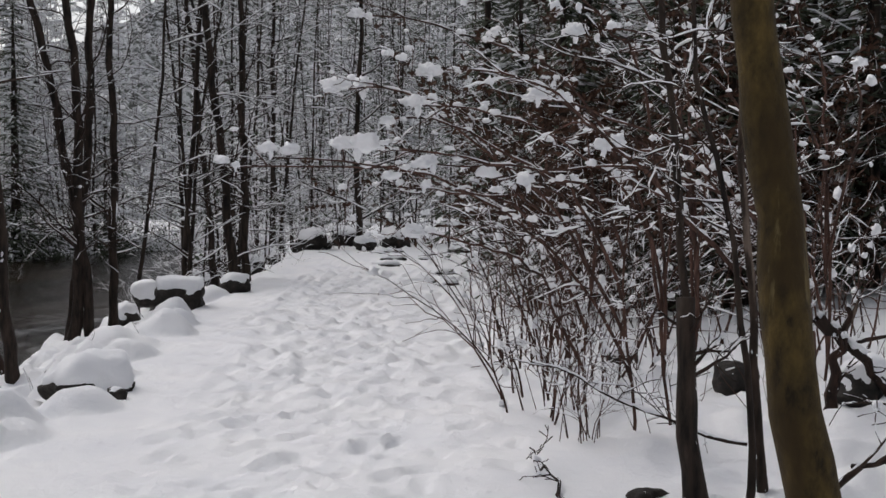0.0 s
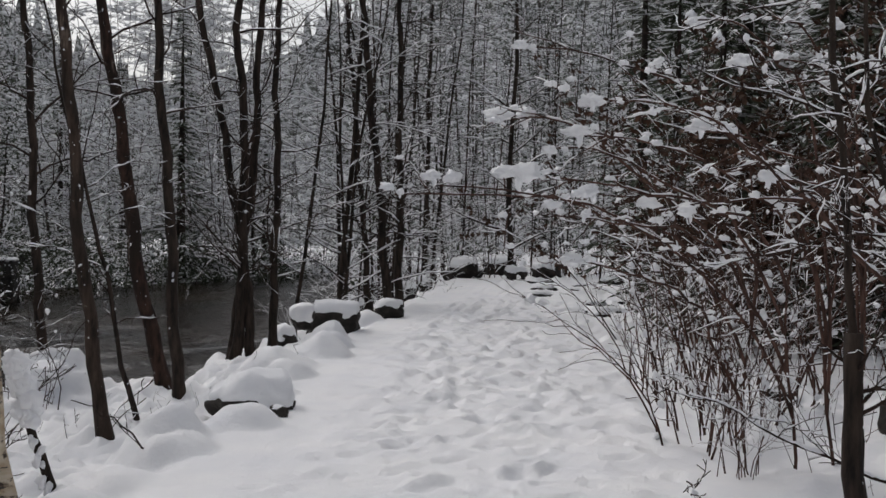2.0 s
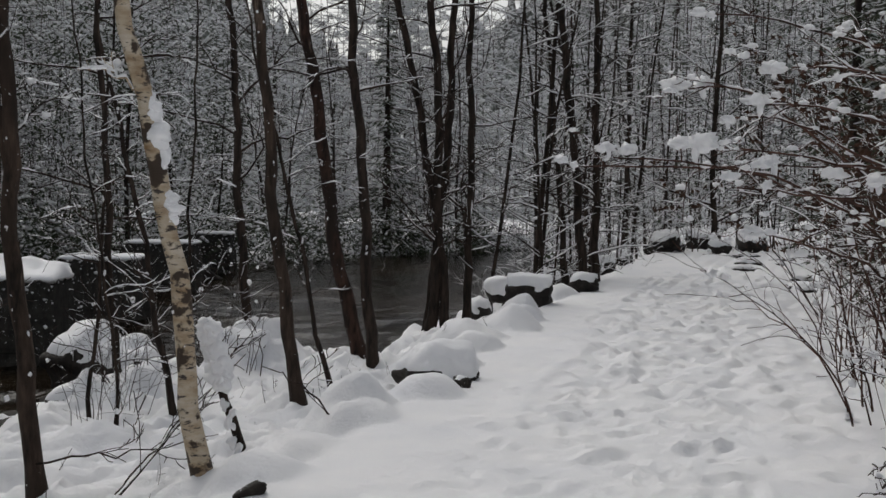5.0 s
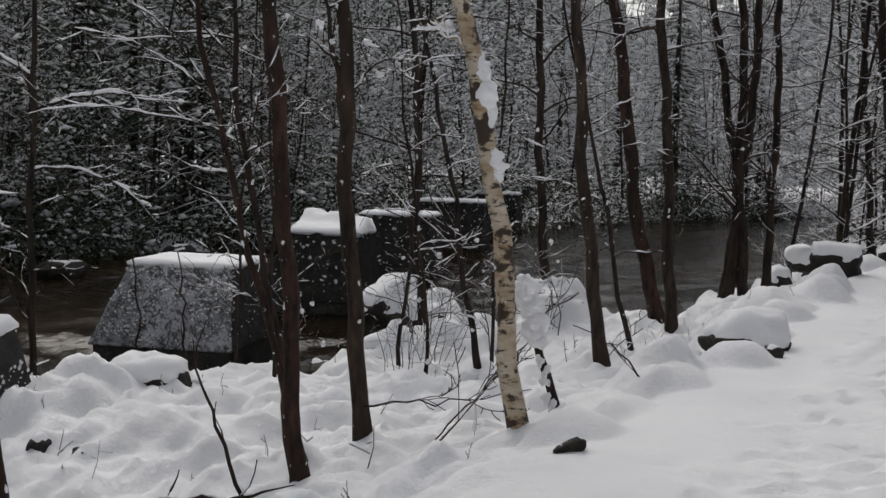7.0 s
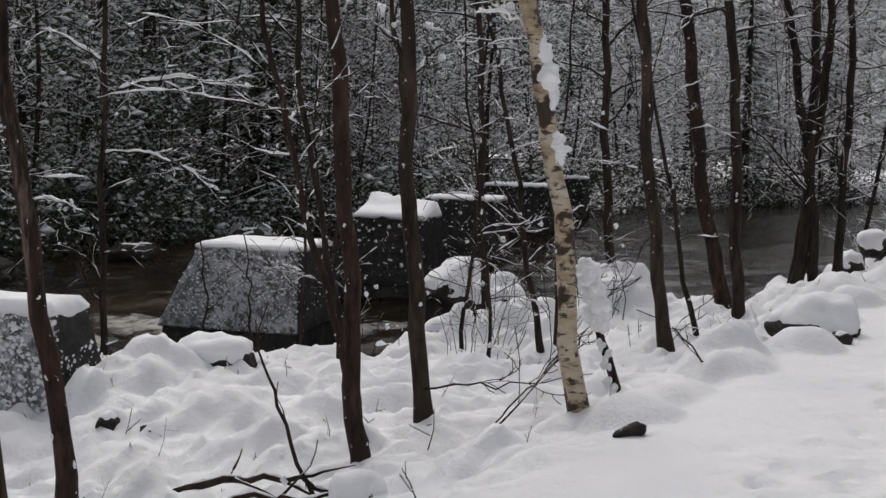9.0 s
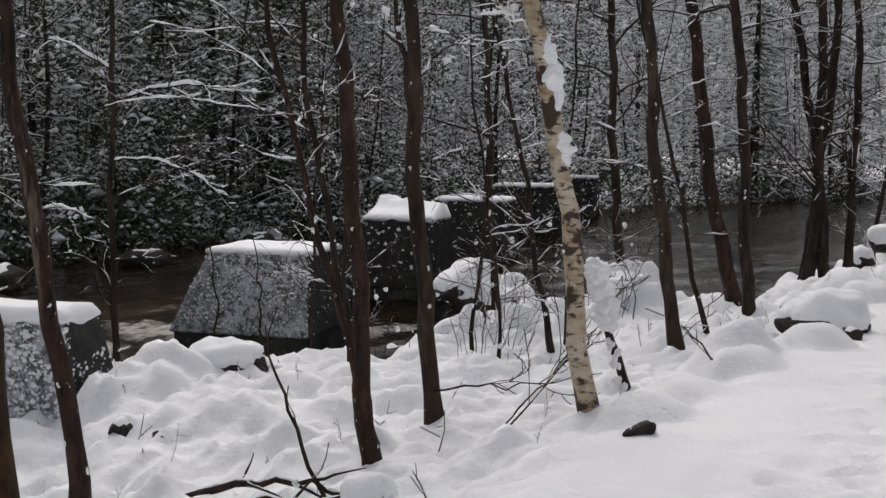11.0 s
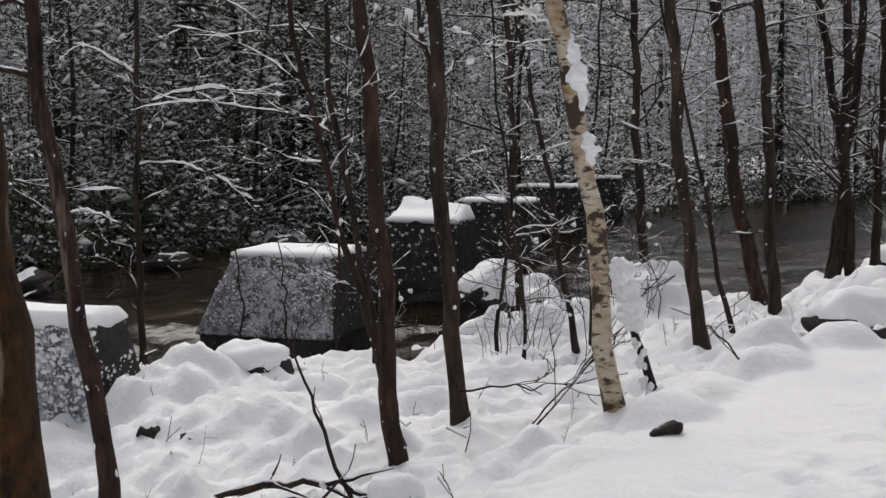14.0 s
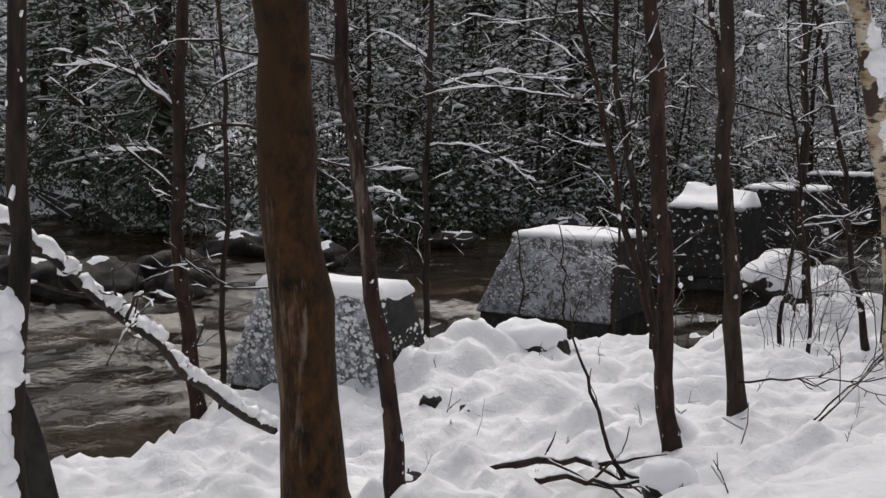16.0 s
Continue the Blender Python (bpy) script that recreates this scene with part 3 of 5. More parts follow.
# ---- single trees by the path and on the bank ----
def bank_tree(name, at, r0, lean, bow=(0, 0), seen=2.6, height=8.0, material=BARK_DARK, label="", seed=1, branches=14, first=0.16, reach=1.6, flecks=10, sides=10, taper=0.75, group="trees on the river bank", thick=0.02, category="tree", plaster=(), wind=(0.81, 0.59), boughs=()):
    """A single tree; boughs: height on the trunk, where the tip lies from there, thickness."""
    r = random.Random(seed)
    ob = root(name, at, label, category, group)
    trunk, limbs, snow = Geo(), Geo(), Geo()

    def spine(h):
        k = min(h, seen)
        x = lean[0] * h + bow[0] * (k * k + 2 * k * (h - k) * 0.3)
        y = lean[1] * h + bow[1] * (k * k + 2 * k * (h - k) * 0.3)
        w = 0.016 * math.sin(h * 2.3 + seed) + 0.013 * math.sin(h * 5.1 + 2 * seed) + 0.007 * math.sin(h * 11 + 3 * seed)
        return Vector((x + w, y + w * 0.6, h))
    n = max(8, int(height * 5))
    hs = [-0.35 + (height + 0.35) * (i / n) for i in range(n + 1)]
    pts = [spine(h) for h in hs]
    flare = [1 + 0.35 * math.exp(-max(h, 0) / 0.12) + 0.05 * math.sin(h * 9 + seed) + 0.07 * noise.noise(Vector((h * 3.1, seed, 0))) for h in hs]
    rads = [r0 * (1 - taper * max(0, h) / height) * f for h, f in zip(hs, flare)]
    trunk.tube(pts, rads, sides)
    piece("trunk", trunk, material, ob)
    for k in range(branches):
        out, limb, load = [], Geo(), Geo()
        at_h = height * (first + (0.95 - first) * ((k + r.random()) / branches) ** 1.8)
        a = r.uniform(0, 2 * math.pi)
        rb = min(r0 * 0.3, 0.016) * r.uniform(0.6, 1.2)
        grow(r, spine(at_h), Vector((math.cos(a), math.sin(a), r.uniform(0.1, 0.9))), reach * r.uniform(0.5, 1.2), rb, 1, 2, out, 0.02, 0.2, 7, 6)
        for p, rr, lev in out:
            limb.tube(p, [max(v, 0.0028) for v in rr], 4)
            snow_on(load, r, p, rr, thick * (0.42 if lev == 1 else 0.22), 4, 0.45, 0.05, 0.015, 0.06 if lev == 1 else 0.08)
        arm = piece("branch", limb, TWIG, ob)
        if r0 < 0.03:
            tagged(arm, kind="stuff")
        if load.v:
            tagged(piece("snow_cover", load, SNOW, arm), kind="stuff")
    for h, tip, thin in boughs:
        out, limb, load, start, tip = [], Geo(), Geo(), spine(h), Vector(tip)
        pts = [start + tip * (i / 9) + Vector((r.gauss(0, 0.012), r.gauss(0, 0.012), 0.14 * tip.length * math.sin(math.pi * i / 9) + r.gauss(0, 0.01))) for i in range(10)]
        out.append((pts, [thin * (1 - 0.7 * i / 9) for i in range(10)], 1))
        for k in range(7):
            i = r.randrange(3, 9)
            grow(r, pts[i], (pts[i] - pts[i - 1]).normalized() + Vector((r.gauss(0, 0.6), r.gauss(0, 0.6), r.gauss(0, 0.4))), tip.length * r.uniform(0.15, 0.45), thin * 0.4, 2, 3, out, 0, 0.16, 5, 3)
        for p, rr, lev in out:
            limb.tube(p, [max(v, 0.0028) for v in rr], 5)
            snow_on(load, r, p, rr, 0.022 if lev == 1 else 0.010, 5, 0.3, 0.1, 0.02, 0.05)
        tagged(piece("snow_cover", load, SNOW, piece("branch", limb, material, ob)), kind="stuff")
    for k in range(flecks):
        h = r.uniform(0.1, min(height, seen + 0.8))
        a, rr = r.uniform(-2.6, 0.6), r0 * (1 - taper * h / height)
        s = r.uniform(0.3, 1.3) ** 3 * 0.009
        snow.lump(spine(h) + Vector((math.cos(a) * rr * 0.93, math.sin(a) * rr * 0.93, 0)), (s * 0.75, s * 0.75, s * r.uniform(0.8, 2.0)), r.random() * 40, 1.3, 1, 0, 2.0)
    for h, s, tall in plaster:
        for k in range(11):
            f = (k - 5) / 5
            w = s * (1.1 - 0.45 * abs(f)) * r.uniform(0.88, 1.12)
            snow.lump(spine(h + f * tall * 0.5) + Vector((wind[0], wind[1], 0)) * (r0 * r.uniform(0.65, 0.9)) + Vector((r.gauss(0, 0.012), r.gauss(-0.02, 0.012), 0)), (w, w, tall * r.uniform(0.14, 0.22)), r.random() * 40, 0.4, 3)
    if snow.v:
        tagged(piece("snow_cover", snow, SNOW, ob, "snow clinging to the bark"), kind="stuff")
    return ob


def snow_stone(at, size, turn, seed, bare=0.45, cap=0.6, label="dark boulder under a thick rounded cap of snow", over=1.2, shift=(0, 0), box=0.5, name="boulder", category="boulder", group="boulders along the bank"):
    """A rough stone draped with snow; bare: the share of its height that shows, shift: the side to which the snow leans."""
    ob = root(name, at, label, category, group)
    ob.rotation_euler = (0, 0, turn)
    sx, sy, sz = size
    stone, snow = Geo(), Geo()
    off = Vector((seed * 2.3, seed, -seed))

    def skin(p):
        m = max(abs(p.x), abs(p.y), abs(p.z))
        q = p.lerp(p / m, box) * (1 + (0.55 - 0.5 * box) * noise.noise(p * 1.3 + off))
        return Vector((q.x * sx, q.y * sy, q.z * sz))
    vs, fs = SPHERES[4 if sx > 0.3 else 3]
    for p in vs:
        stone.v.append(skin(p) * (1 + 0.16 * noise.noise(p * 3.0 + off) + 0.06 * noise.noise(p * 8 + off)))
    stone.f = list(fs)
    vs, fs = SPHERES[4 if sx > 0.25 else 3]
    tall = cap * sz + 0.07 * min(1, sx / 0.3)
    for p in vs:
        cover = p.z + 4.5 * (shift[0] * p.x + shift[1] * p.y) + 0.22 * noise.noise(p * 2.1 - off) - (2 * bare - 1.05)
        w = float(smooth(cover / 0.4))
        q = skin(p) * (0.90 + (0.02 + over - 1.0) * w + 0.05 * w * noise.noise(p * 2.7 + off))
        q.z += tall * w * (0.25 + 0.75 * max(p.z, 0)) * (1 + 0.3 * noise.noise(p * 2.4 + off))
        snow.v.append(q)
    snow.f = list(fs)
    piece("stone", stone, ROCK, ob)
    piece("snow_cap", snow, SNOW, ob)
    return ob


def pier(at, turn, foot, crest, depth, height, slant, seed, label, back=0.0):
    """A concrete pier: foot and crest are its widths, slant the shift of its sloping side, with a snow cap."""
    ob = root("concrete_pier", at, label, "pier", "row of old piers")
    ob.rotation_euler = (0, 0, turn)
    r = random.Random(seed)
    bm = bmesh.new()
    low = 0.2
    s0, s1 = slant * low / height, (foot - slant - crest) * low / height
    prof = [(-foot / 2 + s0, low), (-foot / 2 + slant, height), (-foot / 2 + slant + crest, height), (foot / 2 - s1, low)]
    base = Geo()
    x0, x1 = -foot / 2 + s0 + 0.05, foot / 2 - s1 - 0.03
    for lev, grow_by in ((-0.9, 0.03), (low + 0.03, 0.0)):
        ring = []
        for i in range(24):
            e = i / 6
            k, f = int(e), e - int(e)
            cx = ((x0, 0.05), (x1, 0.05), (x1, depth - 0.05), (x0, depth - 0.05))
            p, q = cx[k], cx[(k + 1) % 4]
            ring.append(Vector((p[0] + (q[0] - p[0]) * f, p[1] + (q[1] - p[1]) * f, lev)) + Vector((r.uniform(-0.03, 0.03), r.uniform(-0.03, 0.03), 0)))
        base.v.extend(ring)
    base.f = [(i, (i + 1) % 24, 24 + (i + 1) % 24, 24 + i) for i in range(24)] + [tuple(range(24, 48))]
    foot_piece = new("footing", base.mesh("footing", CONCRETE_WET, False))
    foot_piece.parent = ob
    rings = [[bm.verts.new((x, y if y == 0 or z == low else depth - back, z)) for x, z in prof] for y in (0, depth)]
    k = len(prof)
    for i in range(k):
        bm.faces.new((rings[0][i], rings[0][(i + 1) % k], rings[1][(i + 1) % k], rings[1][i]))
    bm.faces.new(rings[0][::-1])
    bm.faces.new(rings[1])
    bmesh.ops.recalc_face_normals(bm, faces=bm.faces)
    bmesh.ops.bevel(bm, geom=list(bm.edges), offset=0.022, segments=1, affect="EDGES")
    bmesh.ops.triangulate(bm, faces=bm.faces)
    bmesh.ops.subdivide_edges(bm, edges=[e for e in bm.edges if e.calc_length() > 0.25], cuts=3, use_grid_fill=True)
    for v in bm.verts:
        v.co += Vector((noise.noise(v.co * 2.5), noise.noise(v.co * 2.5 + Vector((9, 0, 0))), 0)) * 0.03
    me = bpy.data.meshes.new("body")
    bm.to_mesh(me)
    bm.free()
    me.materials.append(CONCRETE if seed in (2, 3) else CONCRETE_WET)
    body = new("body", me)
    body.parent = ob
    cap, n, m = Geo(), 22, 12
    x0, x1 = -foot / 2 + slant - 0.025, -foot / 2 + slant + crest + 0.025
    for s in (0, 1):
        for i in range(n + 1):
            for j in range(m + 1):
                u, v = i / n, j / m
                edge = min(u, 1 - u) * (x1 - x0), min(v, 1 - v) * (depth - back + 0.1)
                e = smooth(min(edge) / 0.055) ** 0.5
                x, y = x0 + (x1 - x0) * u, -0.025 + (depth - back + 0.05) * v
                up = (0.035 if seed == 3 else 0.075 if seed == 2 else 0.055) * e * (1 + 0.3 * noise.noise(Vector((x * 3, y * 3, seed)))) if s else -0.03 * (1 - e) - 0.012 + 0.045 * noise.noise(Vector((x * 6, y * 6, seed)))
                if s and seed == 4:
                    up += 0.27 * e * smooth(v * 1.2) * (1 - 0.4 * u) * (1 + 0.5 * noise.noise(Vector((x * 3.5, y * 3.5, 7))))
                cap.v.append(Vector((x + 0.02 * noise.noise(Vector((x * 4, y * 9, 3))), y + 0.03 * noise.noise(Vector((x * 5, y, seed))), height + up)))
    w = (n + 1) * (m + 1)
    for i in range(n):
        for j in range(m):
            a, b, c, d = i * (m + 1) + j, (i + 1) * (m + 1) + j, (i + 1) * (m + 1) + j + 1, i * (m + 1) + j + 1
            cap.f.extend([(w + a, w + b, w + c, w + d), (d, c, b, a)])
    for i in range(n):
        for j in (0, m):
            a, b = i * (m + 1) + j, (i + 1) * (m + 1) + j
            cap.f.append((a, b, w + b, w + a) if j == 0 else (b, a, w + a, w + b))
    for j in range(m):
        for i in (0, n):
            a, b = i * (m + 1) + j, i * (m + 1) + j + 1
            cap.f.append((b, a, w + a, w + b) if i == 0 else (a, b, w + b, w + a))
    piece("snow_cap", cap, SNOW, ob)
    if back:
        crust = Geo()
        count, big = {2: (1700, 0.0125), 3: (1400, 0.009)}.get(seed, (110, 0.018))
        for k in range(count):
            z = low + 0.01 + (height - low - 0.02) * r.random() ** 0.8
            f = (z - low) / (height - low)
            left, right = prof[0][0] + (prof[1][0] - prof[0][0]) * f, prof[3][0] + (prof[2][0] - prof[3][0]) * f
            w = big * r.choice((0.35, 0.6, 1.0, 1.4)) * r.uniform(0.7, 1.3)
            side = k % (14 if seed == 3 else 6) == 0
            if noise.noise(Vector((z * 2.2, k % 7, seed))) < -0.25 and not side:
                continue
            if side:
                at_p = Vector((right + 0.004, (depth - back * f) * r.random() ** 1.6, z))
                crust.lump(at_p, (w * 0.35, w * 1.1, w), r.random() * 50, 0.8, 1, 0, 1.8)
            else:
                at_p = Vector((left + (right - left) * r.random(), -0.004, z))
                crust.lump(at_p, (w * r.uniform(0.9, 1.6), w * 0.35, w), r.random() * 50, 0.8, 1, 0, 1.8)
        tagged(piece("snow_crust", crust, SNOW, ob, "crumbs of driven snow stuck to the face"), kind="stuff")
    return ob


build_ground()
build_river()

# ---- old piers in a line across the river ----
LINE = radians(20)
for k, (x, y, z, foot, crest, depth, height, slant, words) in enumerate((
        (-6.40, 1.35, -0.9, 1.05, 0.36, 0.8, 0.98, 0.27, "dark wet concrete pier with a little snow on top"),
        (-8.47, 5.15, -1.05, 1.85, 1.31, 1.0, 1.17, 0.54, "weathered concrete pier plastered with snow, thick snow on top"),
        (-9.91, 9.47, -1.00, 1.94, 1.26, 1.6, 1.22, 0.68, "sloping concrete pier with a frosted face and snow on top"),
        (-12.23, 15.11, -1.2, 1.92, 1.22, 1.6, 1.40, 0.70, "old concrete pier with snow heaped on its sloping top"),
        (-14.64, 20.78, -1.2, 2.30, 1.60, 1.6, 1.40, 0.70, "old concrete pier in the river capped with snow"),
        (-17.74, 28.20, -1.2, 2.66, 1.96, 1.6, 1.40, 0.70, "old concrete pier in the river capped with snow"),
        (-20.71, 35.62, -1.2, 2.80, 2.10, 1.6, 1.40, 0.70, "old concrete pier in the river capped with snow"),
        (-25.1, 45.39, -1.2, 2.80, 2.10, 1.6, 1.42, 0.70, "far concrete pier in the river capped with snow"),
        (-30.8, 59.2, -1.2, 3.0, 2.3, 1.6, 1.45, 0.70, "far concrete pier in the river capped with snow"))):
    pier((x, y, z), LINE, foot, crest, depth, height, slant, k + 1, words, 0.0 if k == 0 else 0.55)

# ---- trees on the bank ----
DARK_TREE = "slim bare tree with dark wet bark flecked with snow"
RED_TREE = "bare tree with reddish brown bark leaning over the bank"
bank_tree("tree", (-3.84, 2.49, -0.27), 0.138, (-0.106, -0.160), (0.025, 0.037), 2.28, 9, BARK_MOSS, "stout tree with mossy brown bark standing near the path", 11, 6, 0.5, 1.8, 0, 18)
bank_tree("tree", (-4.96, 3.68, -0.53), 0.053, (-0.094, -0.124), (0.008, 0.011), 2.73, 7, BARK_RED, DARK_TREE, 12, 9, 0.34, 1.4, 16)
bank_tree("tree", (-9.43, 7.38, -1.0), 0.038, (0.006, 0.006), (0, 0), 3.4, 8, BARK_DARK, DARK_TREE, 13, 12, 0.1, 1.5, 8, 8, boughs=((2.3, (0.9, 0.7, -0.35), 0.014), (2.9, (1.2, 1.0, -0.1), 0.016), (1.6, (-0.6, -0.5, 0.2), 0.012), (3.2, (-0.8, -0.6, 0.3), 0.014)))
bank_tree("tree", (-8.66, 4.33, -1.06), 0.068, (-0.062, -0.124), (0.014, 0.028), 3.58, 9, BARK_RED, RED_TREE, 14, 12, 0.22, 2.2, 10, boughs=((2.75, (-0.34, -0.38, 0.85), 0.028), (2.70, (-0.68, -0.75, 0.36), 0.024), (2.3, (-0.45, -0.50, -0.06), 0.015), (2.0, (0.30, 0.34, 0.45), 0.014)))
bank_tree("tree", (-8.49, 4.43, -1.08), 0.029, (0.027, 0.051), (-0.006, -0.011), 3.6, 6, BARK_DARK, DARK_TREE, 15, 12, 0.2, 1.3, 6, 8)
bank_tree("tree", (-4.18, 1.31, -0.40), 0.048, (-0.015, -0.021), (0.007, 0.014), 2.4, 7, BARK_DARK, "dark trunk with thick snow plastered on its bark", 16, 10, 0.4, 1.6, 26, plaster=((0.62, 0.05, 0.42), (1.12, 0.055, 0.34), (0.2, 0.045, 0.3)), wind=(0.75, -0.66))
bank_tree("tree", (-4.30, 5.27, -0.43), 0.056, (-0.085, -0.069), (0.011, 0.009), 2.82, 9, BARK_RED, RED_TREE, 17, 9, 0.36, 1.6, 14)
bank_tree("tree", (-4.46, 5.45, -0.24), 0.026, (-0.256, -0.206), (0.027, 0.022), 2.65, 5, BARK_RED, "thin sapling leaning out over the river bank", 18, 10, 0.3, 1.2, 10, 8)
bank_tree("tree", (-4.66, 5.64, -0.23), 0.025, (-0.183, -0.147), (0.023, 0.019), 2.68, 5.5, BARK_DARK, "thin sapling leaning out over the river bank", 19, 12, 0.3, 1.3, 8, 8)
bank_tree("tree", (-4.43, 6.05, -0.40), 0.061, (-0.054, -0.040), (0.002, 0.001), 2.87, 9, BARK_GREY, "grey-barked bare tree on the snowy bank", 20, 9, 0.36, 1.7, 14, boughs=((2.0, (-0.15, -0.11, 1.0), 0.026), (2.3, (0.25, 0.2, 0.3), 0.010)))
bank_tree("tree", (-7.08, 10.90, -0.55), 0.048, (-0.052, -0.034), (0.003, 0.002), 3.69, 8, BARK_DARK, DARK_TREE, 21, 14, 0.22, 1.6, 12)
bank_tree("tree", (-5.54, 9.49, -0.45), 0.033, (-0.126, -0.074), (-0.013, -0.008), 2.5, 5, BARK_DARK, DARK_TREE, 22, 14, 0.15, 1.2, 12, 8)
bank_tree("birch_tree", (-3.34, 6.23, -0.20), 0.065, (-0.104, -0.055), (-0.014, -0.007), 2.62, 9, BIRCH, "birch with peeling cream bark, dark scars and clinging snow", 23, 8, 0.4, 1.6, 8, 16, plaster=((2.16, 0.062, 0.34), (1.70, 0.055, 0.16)), boughs=((2.35, (-0.30, -0.20, 0.16), 0.009),))
bank_tree("tree", (-6.56, 12.93, -0.53), 0.064, (-0.042, -0.021), (-0.001, -0.000), 3.83, 9, BARK_DARK, DARK_TREE, 25, 14, 0.25, 1.8, 12)
bank_tree("tree", (-4.17, 9.30, -0.33), 0.063, (-0.103, -0.046), (0.003, 0.001), 3.11, 9, BARK_GREY, "grey-barked bare tree on the snowy bank", 26, 10, 0.4, 1.7, 12)
bank_tree("tree", (-5.07, 13.04, -0.45), 0.093, (-0.232, -0.090), (0.021, 0.008), 3.67, 10, BARK_RED, RED_TREE, 27, 10, 0.38, 2.0, 12, 12)
bank_tree("tree", (-4.67, 12.44, -0.47), 0.072, (-0.063, -0.024), (-0.000, -0.000), 3.6, 9, BARK_DARK, DARK_TREE, 28, 11, 0.36, 1.8, 12)
bank_tree("tree", (-4.41, 10.61, -0.35), 0.028, (-0.206, -0.091), (0, 0), 2.2, 4.5, BARK_DARK, DARK_TREE, 29, 12, 0.2, 1.1, 10, 8)
bank_tree("tree", (-5.15, 16.74, -0.5), 0.078, (-0.076, -0.017), (-0.016, -0.007), 4.7, 11, BARK_DARK, DARK_TREE, 30, 22, 0.12, 2.0, 8, 8)
bank_tree("tree", (-5.40, 16.66, -0.53), 0.086, (0.085, 0.025), (-0.018, -0.005), 5.0, 11, BARK_DARK, DARK_TREE, 31, 22, 0.12, 2.0, 8, 8)
bank_tree("tree", (-5.57, 16.92, -0.55), 0.079, (0.139, 0.045), (-0.013, -0.004), 5.1, 11, BARK_DARK, DARK_TREE, 32, 22, 0.12, 2.0, 8, 8)
bank_tree("tree", (-5.02, 17.31, -0.4), 0.071, (0.03, 0.013), (-0.006, -0.003), 4.4, 10, BARK_DARK, DARK_TREE, 33, 22, 0.12, 2.0, 8, 8)
bank_tree("tree", (-3.99, 21.65, 0.0), 0.092, (-0.085, -0.013), (-0.003, -0.001), 5.0, 11, BARK_DARK, DARK_TREE, 34, 22, 0.12, 2.2, 8, 8)
bank_tree("tree", (-3.87, 22.18, 0.0), 0.083, (-0.012, -0.002), (0, 0), 5.1, 11, BARK_DARK, DARK_TREE, 35, 22, 0.12, 2.2, 8, 8)
bank_tree("tree", (-4.75, 23.54, 0.0), 0.071, (-0.087, -0.019), (0, 0), 4.2, 10, BARK_DARK, DARK_TREE, 36, 20, 0.12, 2.2, 8, 8)
for k, (x, y, r0, lx, ly, tall) in enumerate(((-6.62, 7.77, 0.020, -0.03, -0.02, 5.5), (-6.30, 9.27, 0.022, 0.05, 0.03, 6.0), (-5.61, 8.76, 0.017, -0.10, -0.05, 5.0), (-5.74, 10.08, 0.020, 0.02, 0.01, 5.5), (-7.84, 8.57, 0.018, 0.04, 0.03, 5.0))):
    bank_tree("sapling", (x, y, ground_at(x, y)), r0, (lx, ly), (0, 0), 2.8, tall, BARK_DARK, "thin dark sapling with snow on its twigs", 60 + k, 16, 0.12, 0.9, 4, 7, group="saplings on the river bank", category="sapling")

# ---- trees on the other side of the path ----
RIGHT = "trees beside the path"
bank_tree("tree", (1.62, 4.95, 0.0), 0.115, (-0.156, 0.036), (0.010, -0.001), 2.4, 9, BARK_OLIVE, "stout tree with smooth olive-brown bark beside the path", 41, 6, 0.5, 1.8, 3, 20, group=RIGHT)
bank_tree("tree_stump", (1.32, 6.06, 0.0), 0.055, (-0.076, 0.011), (0, 0), 1.0, 1.08, BARK_DARK, "broken dark stem with a ragged snowy top", 42, 5, 0.6, 0.4, 3, 10, 0.15, RIGHT, 0.015, "stump")
bank_tree("tree", (1.36, 6.22, 0.0), 0.026, (-0.080, 0.012), (0.003, 0), 2.6, 6, BARK_DARK, DARK_TREE, 43, 9, 0.28, 1.3, 6, 8, group=RIGHT)
bank_tree("tree", (1.60, 6.09, 0.0), 0.020, (-0.004, 0.006), (-0.051, 0.011), 2.3, 5, BARK_DARK, DARK_TREE, 44, 9, 0.28, 1.2, 6, 8, group=RIGHT)
bank_tree("tree", (1.68, 6.18, 0.0), 0.026, (-0.051, 0.011), (0, 0), 1.7, 5, BARK_GREY, DARK_TREE, 45, 9, 0.28, 1.2, 6, 8, group=RIGHT)

# ---- stones at the path's edge ----
WALL = "stones along the path's edge"
snow_stone((-2.92, 9.6, 0.0), (0.33, 0.28, 0.18), 0.3, 3, 0.22, 0.28, "dark stone under a deep cushion of snow", 1.12, (0.13, 0.05), 0.15, group=WALL)
snow_stone((-2.60, 9.15, 0.0), (0.08, 0.07, 0.09), 0.2, 5, 0.8, 0.1, "small dark stone beside a round snow hump", 0.9, group=WALL)
snow_stone((-3.06, 8.17, 0.0), (0.055, 0.04, 0.05), 0.7, 15, 0.85, 0.0, "small dark stone beside a round snow hump", 0.8, box=0.1, group=WALL)
wedge = snow_stone((-2.68, 5.56, -0.01), (0.085, 0.045, 0.04), 0.5, 7, 0.95, 0.0, "dark slanting stone sticking out of the snow", 0.8, group=WALL)
wedge.rotation_euler = (0, -0.5, 0.5)
snow_stone((-3.84, 16.6, 0.08), (0.33, 0.30, 0.22), 0.15, 11, 0.60, 0.42, "large squared stone block with snow piled on top", 1.1, (0.02, 0.06), 0.88, group=WALL)
